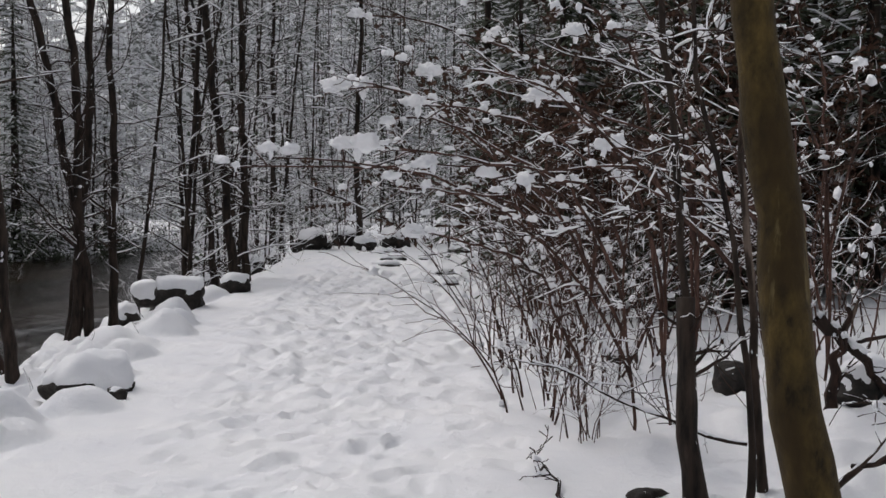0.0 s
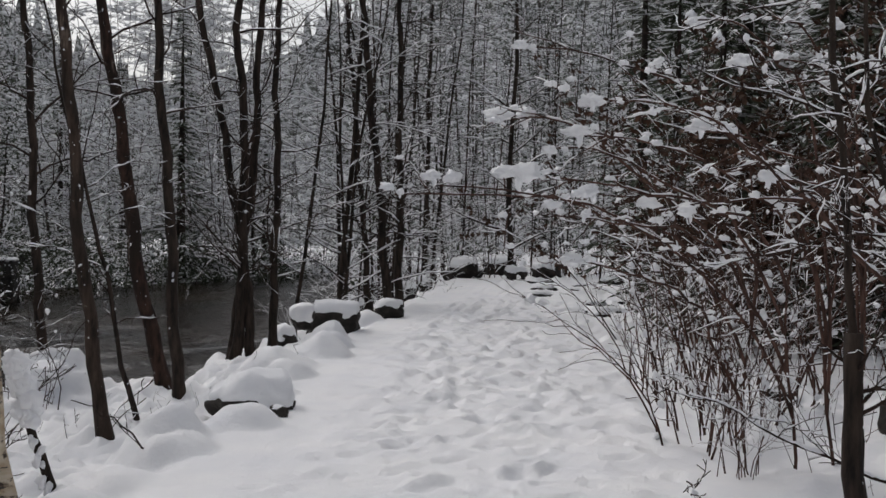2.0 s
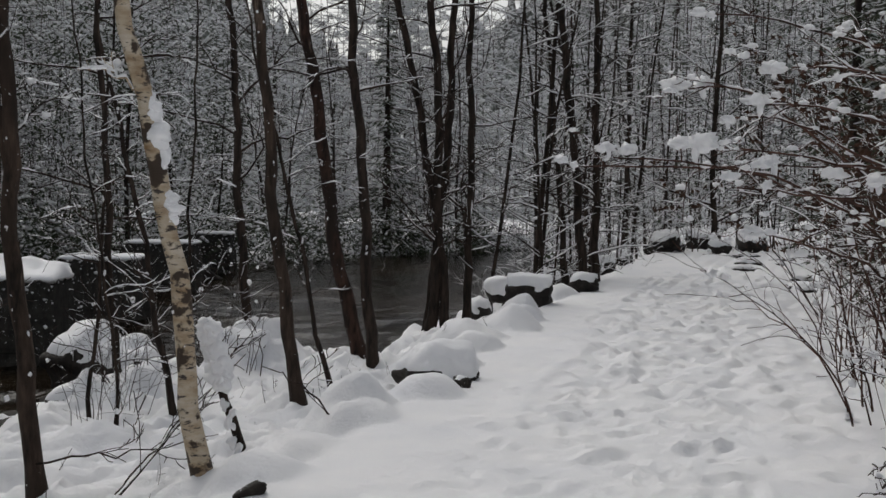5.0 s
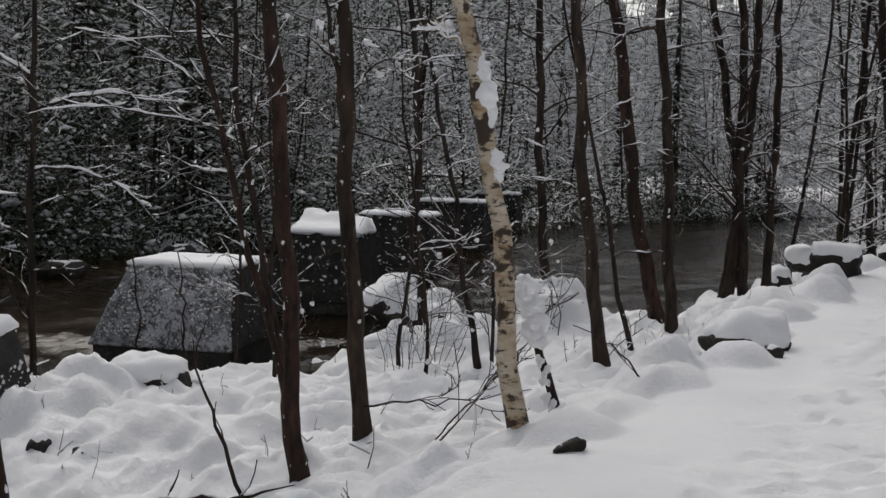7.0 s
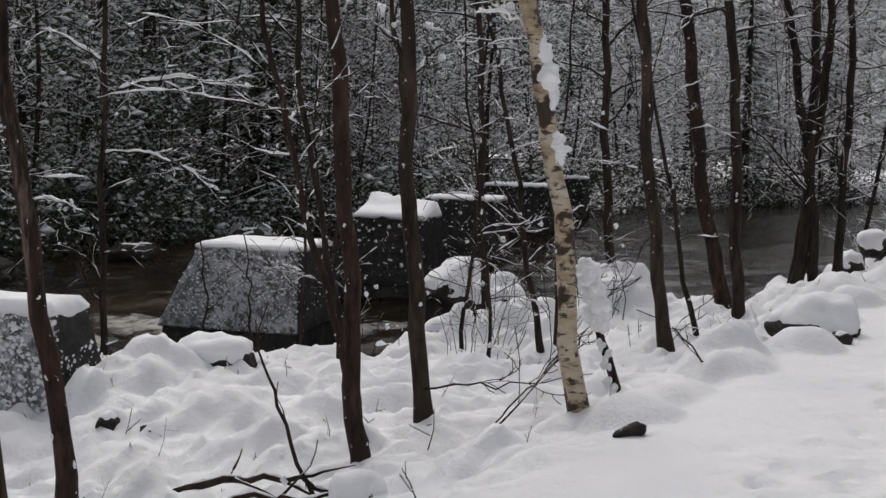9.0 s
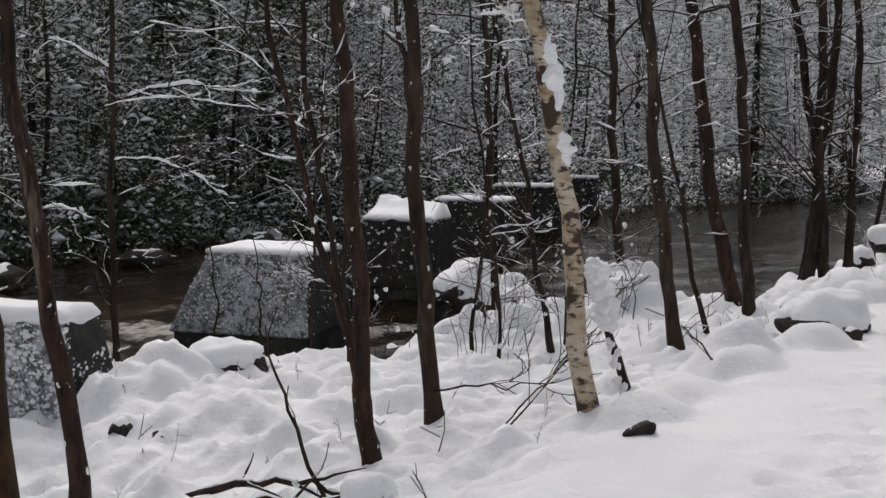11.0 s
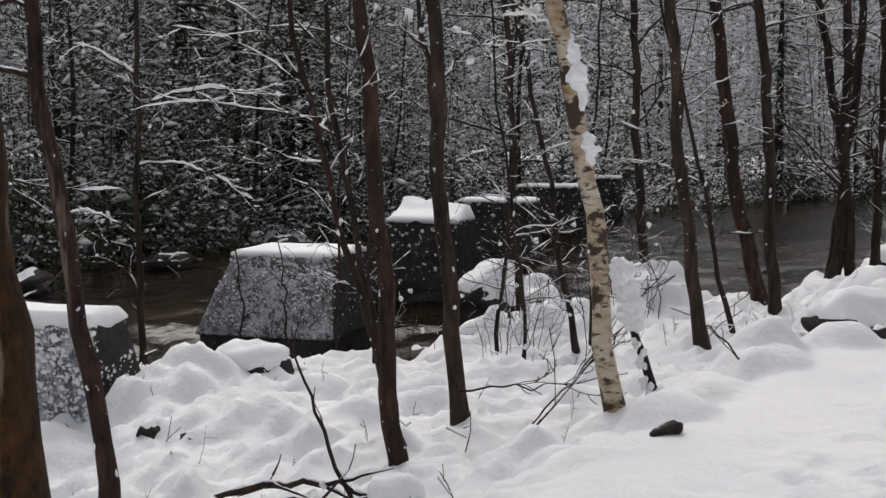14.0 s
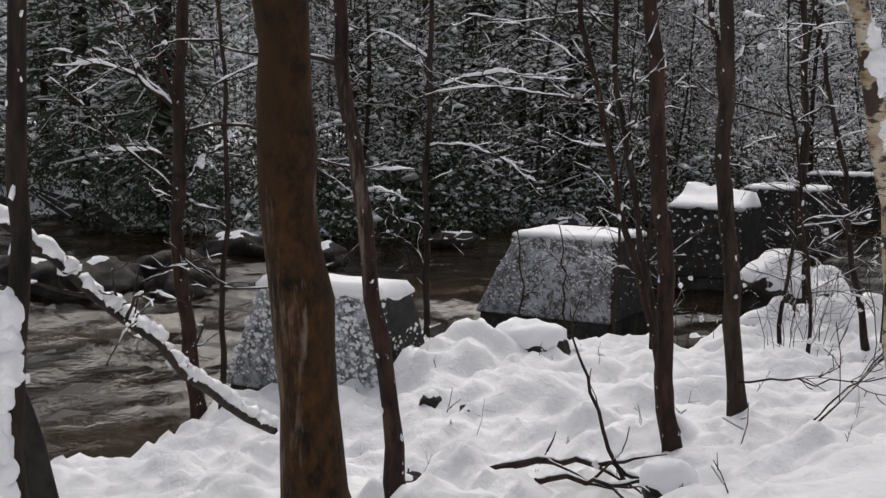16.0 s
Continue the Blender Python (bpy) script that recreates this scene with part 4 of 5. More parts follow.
snow_stone((-3.62, 19.7, 0.06), (0.25, 0.24, 0.14), 0.0, 12, 0.55, 0.4, "small squared stone block with snow piled on top", 1.06, (-0.05, 0.06), 0.55, group=WALL)
snow_stone((-4.75, 18.3, 0.0), (0.2, 0.2, 0.16), 0.5, 13, 0.4, 0.4, "dark stone sunk in deep snow", group=WALL)

# ---- boulders on the bank and in the river ----
snow_stone((-7.03, 6.68, -0.46), (0.33, 0.26, 0.20), 0.62, 21, 0.44, 0.28, "brown boulder under a leaning heap of snow", 1.12, (-0.16, 0.05), 0.3)
snow_stone((-6.72, 6.98, -0.50), (0.12, 0.10, 0.09), 0.3, 22, 0.35, 0.3, "small dark stone under a round cap of snow", 1.1)
snow_stone((-7.95, 11.6, -0.45), (0.46, 0.40, 0.36), 0.2, 28, 0.50, 0.2, "dark bank boulder under a lumpy crown of snow", 1.05, (0.05, 0), 0.05)
snow_stone((-7.45, 11.75, -0.52), (0.34, 0.28, 0.28), 1.2, 29, 0.42, 0.2, "dark bank boulder under a lumpy crown of snow", 1.08, (0, 0), 0.05)
snow_stone((-7.25, 10.3, -0.78), (0.42, 0.32, 0.27), 0.9, 23, 0.78, 0.1, "dark wet boulder at the water's edge", 0.95, box=0.2)
for k, (x, y, s, up) in enumerate(((-5.75, 4.42, 0.10, 0.4), (-6.55, 5.18, 0.11, 0.5), (-5.60, 4.10, 0.12, 0.6), (-6.20, 5.24, 0.06, 0.2), (-4.1, 5.45, 0.03, 0.4), (-5.3, 2.55, 0.11, 0.4))):
    snow_stone((x, y, ground_at(x, y) + s * up * 0.5), (s * 1.4, s * 0.7, s * 0.7), k * 1.9 + 0.4, 100 + k, 0.75, 0.12, "dark stone showing in a hollow of the snow", 0.85, (0, 0.02), 0.2)
for k, (x, y, z, s) in enumerate(((-5.3, 19.0, -0.45, 0.4), (-4.6, 18.6, -0.1, 0.3), (-5.0, 20.6, -0.35, 0.45))):
    snow_stone((x, y, z), (s * 0.65, s * 0.55, s * 0.5), k * 1.1, 80 + k, 0.5, 0.3, "dark mossy boulder with scraps of snow", 1.02, (0, 0), 0.3)
snow_stone((-6.35, 12.4, -0.36), (0.26, 0.26, 0.20), 0.1, 25, 0.4, 0.3)
snow_stone((-8.3, 10.5, -1.12), (0.4, 0.33, 0.22), 0.8, 27, 0.9, 0.0, "dark wet boulder at the water's edge", 0.8, box=0.2)
for k, (x, y, s) in enumerate(((-16.5, 8.0, 0.9), (-17.6, 7.0, 1.2), (-18.5, 12.0, 0.8), (-21.0, 11.5, 1.0), (-12.5, 7.6, 0.5), (-17.0, 5.0, 0.9), (-19.5, 16.0, 0.7), (-20.0, 24.0, 0.8), (-19.0, 33.0, 1.0), (-20.0, 20.0, 0.8), (-19.2, 6.4, 1.0), (-18.0, 8.6, 1.1))):
    snow_stone((x, y, WATER_Z + 0.02), (s * 0.75, s * 0.55, s * 0.42), k * 1.3, 30 + k, 0.78, 0.06, "wet dark river boulder with a thin cap of snow", 0.9, (0, 0), 0.15, group="boulders in the river")
snow_stone((-18.94, 23.88, -0.95), (0.75, 0.5, 0.42), 0.4, 47, 0.42, 0.25, "river boulder under a thick slab of snow", 1.05, box=0.3, group="boulders in the river")
# rocks where the path meets the wood
for k, (x, y, s) in enumerate(((-4.1, 35.0, 0.8), (-5.2, 33.0, 0.7), (-3.2, 37.5, 0.9), (-1.6, 36.0, 0.8), (-6.3, 31.0, 0.8), (-2.4, 34.0, 0.5), (-4.8, 28.0, 0.6), (-5.6, 25.5, 0.6))):
    snow_stone((x, y, ground_at(x, y) + 0.2 * s), (s * 0.65, s * 0.5, s * 0.42), k * 1.7, 50 + k, 0.55, 0.28, "dark boulder with a low cap of snow", 1.05, (0, 0), 0.25, group="rocks where the path ends")
# low ledges beside the far path
ledge = random.Random(77)
for k in range(20):
    x, y, s = ledge.uniform(-1.3, 1.4), ledge.uniform(20.5, 33), ledge.uniform(0.2, 0.65)
    snow_stone((x - 0.05 * (y - 20), y, ground_at(x, y) - 0.02), (s * 0.7, s * 0.45, 0.06), ledge.uniform(-0.4, 0.4), 70 + k, 0.68, 0.10, "low dark rock ledge lightly covered with snow", 0.95, box=0.15, group="ledges beside the path")

# ---- forest ----
ALDERS = [broadleaf(60 + k, 9 + k * 1.0, 0.055 + 0.008 * k, 34, 0.08, 2.2, 2, 5, 0.028) for k in range(5)]
SPRUCES = [spruce(80 + k, 9 + 2.5 * k, 1.9 + 0.3 * k) for k in range(3)]
SHADY = [spruce(88 + k, 9 + 2 * k, 1.9 + 0.2 * k, 0.34, 0.09) for k in range(2)]
THICKETS = [shrub(90 + k, 12, 2.2, 1.4, TWIG, 0.013, 6, 0, 0.03, 2, 0.25, 0) for k in range(3)]
RED_SHRUBS = [shrub(95 + k, 14, 2.1, 0.6, TWIG_RED, 0.0078, 7, 0, 0.22, 2, 0.5, 0.06, 0.34, 1.3) for k in range(3)]
LEAFY = [shrub(99 + k, 13, 3.2, 1.3, TWIG, 0.009, 6, 32, 0.10, 2, 0.62, 0.16) for k in range(3)]
SCRUB = [shrub(93 + k, 9, 2.4, 0.6, TWIG, 0.005, 6, 0, 0.12, 2, 0.7, 0.1, 0.25) for k in range(2)]
POLES = [broadleaf(70 + k, 9 + k, 0.034 + 0.005 * k, 17, 0.14, 1.5, 2, 3, 0.024) for k in range(4)]
YOUNG = [spruce(85 + k, 2.6 + 0.5 * k, 1.1, 0.6) for k in range(2)]


def is_free(x, y, room):
    if path_left(y) - room < x < 1.2 + room and y < 34:
        return False
    if far_bank(y) - 0.5 < x < lip(y) + 0.8:
        return False
    return True


def forest(count, kinds, az, dist, names, room, size, label, category, group, seed, gap):
    r = random.Random(seed)
    put, tries = [], 0
    while len(put) < count and tries < count * 60:
        tries += 1
        a, d = radians(r.uniform(*az)), math.sqrt(r.uniform(dist[0] ** 2, dist[1] ** 2))
        x, y = -math.sin(a) * d, math.cos(a) * d
        if not is_free(x, y, room) or any((x - p) ** 2 + (y - q) ** 2 < gap * gap for p, q in put):
            continue
        put.append((x, y))
        meshes = list(zip(names, kinds[len(put) % len(kinds)])) if names else kinds[len(put) % len(kinds)]
        plant(category.split()[-1] if not names else category.replace(" ", "_"), meshes, (x, y, ground_at(x, y)), r.uniform(0, 6.28), r.uniform(*size), label, category, group)


def solid(name, co, quads, tint, materials):
    me = bpy.data.meshes.new(name)
    me.vertices.add(len(co))
    me.vertices.foreach_set("co", co.astype(np.float32).ravel())
    me.loops.add(quads.size)
    me.loops.foreach_set("vertex_index", quads.astype(np.int32).ravel())
    me.polygons.add(len(quads))
    me.polygons.foreach_set("loop_start", np.arange(0, quads.size, 4, dtype=np.int32))
    me.polygons.foreach_set("material_index", tint.astype(np.int32))
    for m in materials:
        me.materials.append(m)
    me.update()
    return new(name, me)


def rods(a, mid, b, ra, rb):
    """Three-sided rods from a over mid (or straight, with mid None) to b, as arrays of corners and quads."""
    n = len(a)
    d = b - a
    d = d / np.linalg.norm(d, axis=1)[:, None]
    ref = np.where(np.abs(d[:, 2:3]) > 0.85, np.array([[1.0, 0, 0]]), np.array([[0, 0, 1.0]]))
    u = np.cross(d, ref)
    u = u / np.linalg.norm(u, axis=1)[:, None]
    v = np.cross(u, d)
    stops = ((a, ra), (b, rb)) if mid is None else ((a, ra), (mid, (ra + rb) / 2), (b, rb))
    rings = []
    for p, r in stops:
        for k in range(3):
            w = 2 * math.pi * k / 3 + math.pi / 6
            rings.append(p + (u * math.cos(w) + v * math.sin(w)) * r[:, None])
    co = np.stack(rings, 1).reshape(-1, 3)
    base = np.arange(n)[:, None] * 3 * len(stops)
    quads = np.concatenate([base + np.array([[s * 3 + k, s * 3 + (k + 1) % 3, s * 3 + 3 + (k + 1) % 3, s * 3 + 3 + k]]) for s in range(len(stops) - 1) for k in range(3)])
    return co, quads


def clots(g, at, size):
    """Small uneven many-sided lumps of snow at the points."""
    n = len(at)
    ring = [(0.9, 0.35, 0), (-0.45, 0.85, 0), (-0.85, -0.4, 0), (0.5, -0.85, 0), (0.4, 0.15, 0.7), (-0.35, -0.1, 0.75), (0.25, -0.2, -0.4), (-0.25, 0.2, -0.4)]
    off = np.array(ring)[None] * (size[:, None] * g.uniform(0.55, 1.3, (n, 8)))[:, :, None]
    a = g.uniform(0, 2 * math.pi, n)
    way = np.stack([np.cos(a), np.sin(a), g.normal(0, 0.35, n)], 1)
    off = off + way[:, None, :] * (off * way[:, None, :]).sum(-1, keepdims=True) * g.uniform(0, 1.7, n)[:, None, None]
    co = at[:, None, :] + off
    f = np.array([(0, 1, 5, 4), (2, 3, 4, 5), (1, 7, 2, 5), (3, 6, 0, 4), (1, 0, 6, 7), (3, 2, 7, 6)])
    return co.reshape(-1, 3), (np.arange(n)[:, None, None] * 8 + f[None]).reshape(-1, 4)


def far_woods(name, seed, az, dist, trunks, limbs, twigs, high, load, label, deep=0.014, leaves=0, stout=1.0, clumps=0.2, clot=0.05, wide=1.0):
    """Deep wood behind the single trees: trunks, limbs and twigs with snow on them, in one mesh."""
    g = np.random.default_rng(seed)
    spots = []
    while len(spots) < trunks:
        a, d = radians(g.uniform(*az)), math.sqrt(g.uniform(dist[0] ** 2, dist[1] ** 2))
        x, y = -math.sin(a) * d, math.cos(a) * d
        if is_free(x, y, 0.6):
            spots.append((x, y, ground_at(x, y) - 0.3))
    foot = np.array(spots)
    tall = g.uniform(high * 0.6, high * 1.2, trunks)
    head = foot + np.stack([g.normal(0, 0.06, trunks) * tall, g.normal(0, 0.06, trunks) * tall, tall], 1)
    sets = [(*rods(foot, (foot + head) / 2 + g.normal(0, 0.12, (trunks, 3)), head, g.uniform(0.03, 0.085, trunks) * stout, np.full(trunks, 0.012)), 0)]

    def outgrow(a, b, count, lo, hi, r0, rise):
        i = np.repeat(np.arange(len(a)), count)
        f = g.uniform(0.06, 0.98, len(i))[:, None]
        s = a[i] * (1 - f) + b[i] * f
        w, L = g.uniform(0, 2 * math.pi, len(i)), g.uniform(lo, hi, len(i)) * (1.2 - 0.6 * f[:, 0])
        e = s + np.stack([np.cos(w) * L, np.sin(w) * L, g.uniform(rise[0], rise[1], len(i)) * L], 1)
        m = (s + e) / 2 + g.normal(0, 0.11, (len(i), 3)) * L[:, None]
        rr = r0 * g.uniform(0.6, 1.3, len(i))
        fine = r0 < 0.008
        sets.append((*rods(s, None if fine else m, e, rr, rr * 0.35), 0))
        blobs = g.random(len(i)) < clumps
        sets.append((*clots(g, (s * 0.4 + e * 0.6)[blobs] + np.array([[0, 0, 0.03]]), np.abs(g.normal(0, clot, int(blobs.sum()))) + clot * 0.4), 1))
        keep = g.random(len(i)) < load
        t = deep * g.uniform(0.5, 1.6, len(i))
        up = np.stack([0 * t, 0 * t, rr * 0.6 + t * 0.6], 1)
        sets.append((*rods((s * 0.9 + e * 0.1 + up)[keep], None if fine else (m + up)[keep], (e + up)[keep], t[keep], t[keep] * 0.6), 1))
        return s, e
    s, e = outgrow(foot, head, limbs, 0.7 * wide, 2.0 * wide, 0.011, (-0.1, 0.8))
    s, e = outgrow(s, e, twigs, 0.25 * wide, 0.8 * wide, 0.005, (-0.35, 0.45))
    if leaves:
        i = np.repeat(np.arange(len(s)), leaves)
        f = g.uniform(0.1, 1.1, len(i))[:, None]
        c = s[i] * (1 - f) + e[i] * f + g.normal(0, 0.07, (len(i), 3))
        u, w = g.normal(0, 1, (len(i), 3)), g.normal(0, 1, (len(i), 3))
        u = u / np.linalg.norm(u, axis=1)[:, None] * g.uniform(0.03, 0.085, len(i))[:, None]
        w = w / np.linalg.norm(w, axis=1)[:, None] * g.uniform(0.02, 0.045, len(i))[:, None]
        sets.append((np.stack([c - u, c + w, c + u, c - w], 1).reshape(-1, 3), np.arange(len(i))[:, None] * 4 + np.arange(4)[None], 2))
    co, quads, tint, at = [], [], [], 0
    for c, q, k in sets:
        co.append(c)
        quads.append(q + at)
        tint.append(np.full(len(q), k))
        at += len(c)
    ob = solid(name, np.concatenate(co), np.concatenate(quads), np.concatenate(tint), (TWIG, SNOW, NEEDLE))
    return tagged(ob, label, "woods", kind="stuff")


def bank_brush(seed, count, rows, deep, high):
    """Low brush crowding the far bank down to the water, in one mesh."""
    g = np.random.default_rng(seed)
    y = g.uniform(*rows, count)
    x = far_bank(y) - 0.2 - np.abs(g.normal(0, deep, count))
    z = land(x, y) - 0.05
    a = np.stack([x, y, z], 1)
    w, L = g.uniform(0, 2 * math.pi, count), g.uniform(0.4, 1.0, count) * high
    b = a + np.stack([np.cos(w) * L * 0.6 + 0.25 * L, np.sin(w) * L * 0.6, g.uniform(0.25, 1.0, count) * L], 1)
    mid = (a + b) / 2 + g.normal(0, 0.08, (count, 3)) + np.array([0, 0, 0.12])
    rr = g.uniform(0.006, 0.016, count)
    c0, q0 = rods(a, mid, b, rr, rr * 0.4)
    keep = g.random(count) < 0.35
    t = g.uniform(0.010, 0.03, count)
    up = np.stack([0 * t, 0 * t, rr + t * 0.6], 1)
    c1, q1 = rods((a * 0.6 + mid * 0.4 + up)[keep], (mid + up)[keep], (b * 0.9 + mid * 0.1 + up)[keep], t[keep], t[keep] * 0.6)
    ob = solid("brushwood", np.concatenate([c0, c1]), np.concatenate([q0, q1 + len(c0)]), np.concatenate([np.zeros(len(q0)), np.ones(len(q1))]), (TWIG, SNOW))
    tagged(ob, "dark tangled brushwood hanging over the far bank", "brushwood", kind="stuff")


def undergrowth(seed, bushes, each, rows, label, high=0.0, white=0.035, clot=0.07, back=8.0):
    """Evergreen bushes crowding the far bank: leaves and clots of snow, in one mesh."""
    g = np.random.default_rng(seed)
    y = g.uniform(*rows, bushes)
    x = far_bank(y) + 0.2 - np.abs(g.normal(0, 1, bushes)) * np.where(np.arange(bushes) % 2, back, 1.2)
    size = g.uniform(0.6, 1.9, bushes)
    mid = np.stack([x, y, land(x, y) + size * 0.45 + high * g.random(bushes)], 1)
    i = np.repeat(np.arange(bushes), each)
    d = g.normal(0, 1, (len(i), 3))
    d = d / np.linalg.norm(d, axis=1)[:, None] * g.uniform(0.35, 1.05, len(i))[:, None] ** 0.6
    c = mid[i] + d * size[i][:, None] * np.array([[1.1, 1.1, 0.95]]) + g.normal(0, 0.1, (len(i), 3))
    u, w = g.normal(0, 1, (len(i), 3)), g.normal(0, 1, (len(i), 3))
    u = u / np.linalg.norm(u, axis=1)[:, None] * g.uniform(0.05, 0.125, len(i))[:, None]
    w = w / np.linalg.norm(w, axis=1)[:, None] * g.uniform(0.025, 0.06, len(i))[:, None]
    leaf = np.stack([c - u, c + w, c + u, c - w], 1).reshape(-1, 3), np.arange(len(i))[:, None] * 4 + np.arange(4)[None]
    on = (d[:, 2] > (0.2 if high == 0 else -0.1)) & (g.random(len(i)) < white)
    clot = clots(g, c[on] + np.array([[0, 0, 0.05]]), np.abs(g.normal(0, clot, int(on.sum()))) + clot * 0.3)
    ob = solid("undergrowth", np.concatenate([leaf[0], clot[0]]), np.concatenate([leaf[1], clot[1] + len(leaf[0])]), np.concatenate([np.zeros(len(leaf[1])), np.ones(len(clot[1]))]), (NEEDLE, SNOW))
    tagged(ob, label, "undergrowth", kind="stuff")


undergrowth(8, 400, 150, (3, 62), "dark evergreen undergrowth flecked with snow on the far bank", 0.0, 0.3, 0.04)
undergrowth(9, 170, 190, (3, 20), "dark evergreen undergrowth hanging over the rapids")
undergrowth(10, 420, 75, (3, 40), "evergreen boughs and climbing leaves hung with snow over the far bank", 8.5, 1.0, 0.036, 9.0)
far_woods("far_woods", 1, (34, 57), (23, 44), 68, 24, 4, 10, 0.65, "deep leafy wood with snow on its twigs beyond the river", 0.017, 3, 0.55, 0.5, 0.034)
far_woods("far_woods", 7, (57, 78), (26, 56), 60, 24, 4, 10, 0.65, "deep leafy wood with snow on every twig beyond the river", 0.017, 3, 0.55, 0.5, 0.034)
far_woods("far_woods", 2, (-7, 13), (17, 46), 62, 20, 4, 13, 0.8, "deep bare wood with snow on every twig behind the path", 0.014, 3, 0.6, 0.35, 0.035)
far_woods("far_woods", 4, (9, 42), (40, 70), 105, 24, 4, 15, 0.8, "deep bare wood with snow on every twig up the river", 0.034, 3, 0.4, 0.45, 0.07, 1.4)
far_woods("far_woods", 6, (4, 24), (60, 84), 58, 24, 4, 21, 0.85, "deep bare wood with snow on every twig round the river bend", 0.040, 2, 0.55, 0.45, 0.09, 1.6)
far_woods("far_woods", 5, (-20, 13), (46, 76), 56, 20, 4, 19, 0.85, "deep bare wood with snow on every twig behind the path", 0.028, 2, 0.5, 0.4, 0.06, 1.3)
bank_brush(3, 2400, (4, 75), 1.0, 1.3)
WOOD = ("trunk", "crown", "snow_cover")
forest(7, ALDERS, (34, 76), (22, 36), WOOD, 0.8, (0.8, 1.2), "bare forest tree with snow along every twig", "tree", "forest trees", 1, 1.6)
forest(12, ALDERS, (8, 34), (19, 60), WOOD, 0.8, (0.8, 1.2), "bare forest tree with snow along every twig", "tree", "forest trees", 21, 1.6)
forest(12, ALDERS, (-20, 12), (17, 38), WOOD, 1.0, (0.8, 1.25), "bare forest tree with snow along every twig", "tree", "forest trees", 2, 1.7)
forest(8, SPRUCES, (12, 36), (52, 80), WOOD, 1.0, (0.7, 1.0), "dark green spruce laden with snow", "spruce tree", "spruces in the forest", 23, 2.4)
forest(20, SHADY, (39, 80), (29, 50), WOOD, 1.0, (1.0, 1.6), "dark green spruce with scraps of snow", "spruce tree", "spruces in the forest", 3, 1.8)
forest(26, SHADY, (-26, -1), (14.5, 24), WOOD, 1.5, (0.6, 1.0), "dark green spruce with scraps of snow", "spruce tree", "spruces in the forest", 4, 1.5)
forest(22, YOUNG, (28, 76), (24, 36), WOOD, 0.6, (0.5, 1.1), "young spruce crouching under snow on the far bank", "spruce tree", "young spruces on the far bank", 8, 1.0)
forest(10, THICKETS, (8, 76), (17, 34), None, 0.6, (0.7, 1.2), "tangled bare thicket dusted with snow", "shrub", "undergrowth on the far bank", 6, 1.1)
forest(11, THICKETS, (-6, 10), (33, 42), None, 0.6, (0.8, 1.4), "tangled bare thicket dusted with snow", "shrub", "undergrowth at the end of the path", 16, 1.1)
forest(16, LEAFY, (-18, -2.0), (14.5, 19), None, 0.6, (0.9, 1.45), "brown-leaved thicket hung with clumps of snow", "shrub", "thicket beside the path", 7, 0.75)
for k, (x, y, s) in enumerate(((1.7, 17.0, 0.7), (2.4, 20.0, 0.85), (1.5, 23.5, 0.8), (1.0, 28.5, 0.9), (3.0, 15.2, 0.7), (3.6, 18.0, 0.8), (-24.5, 25.5, 1.1))):
    plant("spruce_tree", list(zip(WOOD, SHADY[k % 2])), (x, y, ground_at(x, y)), k * 2.1, s, "dark green spruce laden with snow", "spruce tree", "spruces in the forest")
for k, (x, y, s) in enumerate(((1.9, 14.6, 1.1), (1.5, 16.2, 1.1), (3.0, 14.4, 1.2), (4.1, 14.2, 1.2))):
    plant("shrub", LEAFY[k % 3], (x, y, ground_at(x, y)), k * 1.3, s, "brown-leaved thicket hung with clumps of snow", "shrub", "thicket beside the path")
for k, (x, y, s) in enumerate(((0.75, 8.55, 0.8), (0.98, 9.3, 1.0), (0.8, 10.6, 1.0), (0.62, 11.8, 0.9), (1.45, 10.3, 1.0), (0.95, 7.75, 0.4), (1.5, 12.4, 1.1), (2.6, 12.2, 1.1), (3.0, 9.7, 1.0), (3.8, 10.6, 1.15))):
    plant("shrub", RED_SHRUBS[k % 3], (x, y, ground_at(x, y)), k * 1.9, s, "reddish bare shrub with snow on its thin stems", "shrub", "red shrubs beside the path")
for k, (x, y, s) in enumerate(((-6.9, 10.8, 0.75), (-6.35, 9.7, 0.65), (-7.4, 9.3, 0.6), (-6.2, 11.9, 0.8), (-5.7, 8.4, 0.5), (-6.9, 12.3, 0.7))):
    plant("shrub", SCRUB[k % 2], (x, y, ground_at(x, y)), k * 2.3, s, "thin dark scrub dusted with snow on the bank", "shrub", "scrub on the near bank")


pole = random.Random(31)
for k in range(20):
    y = 19.5 + 20 * ((k + pole.random()) / 20) ** 1.2
    x = pole.uniform(lip(y) + 0.3, path_left(y) - 0.6) if k % 4 else pole.uniform(-4.5, 2.0) - 0.05 * y
    y = y if k % 4 else 35 + 0.35 * y
    plant("tree", list(zip(WOOD, POLES[k % 4])), (x, y, ground_at(x, y)), pole.uniform(0, 6.28), pole.uniform(0.75, 1.25), "slim dark alder with snow along its thin branches", "tree", "slim trees up the path")
for k, (x, y, s) in enumerate(((-5.2, 20.5, 0.55), (-5.6, 23.5, 0.7), (-5.4, 27.0, 0.7), (-5.9, 30.5, 0.8), (-4.6, 35.5, 0.8))):
    plant("shrub", THICKETS[k % 3], (x, y, ground_at(x, y)), k * 1.7, s, "tangled bare thicket dusted with snow", "shrub", "undergrowth along the path")


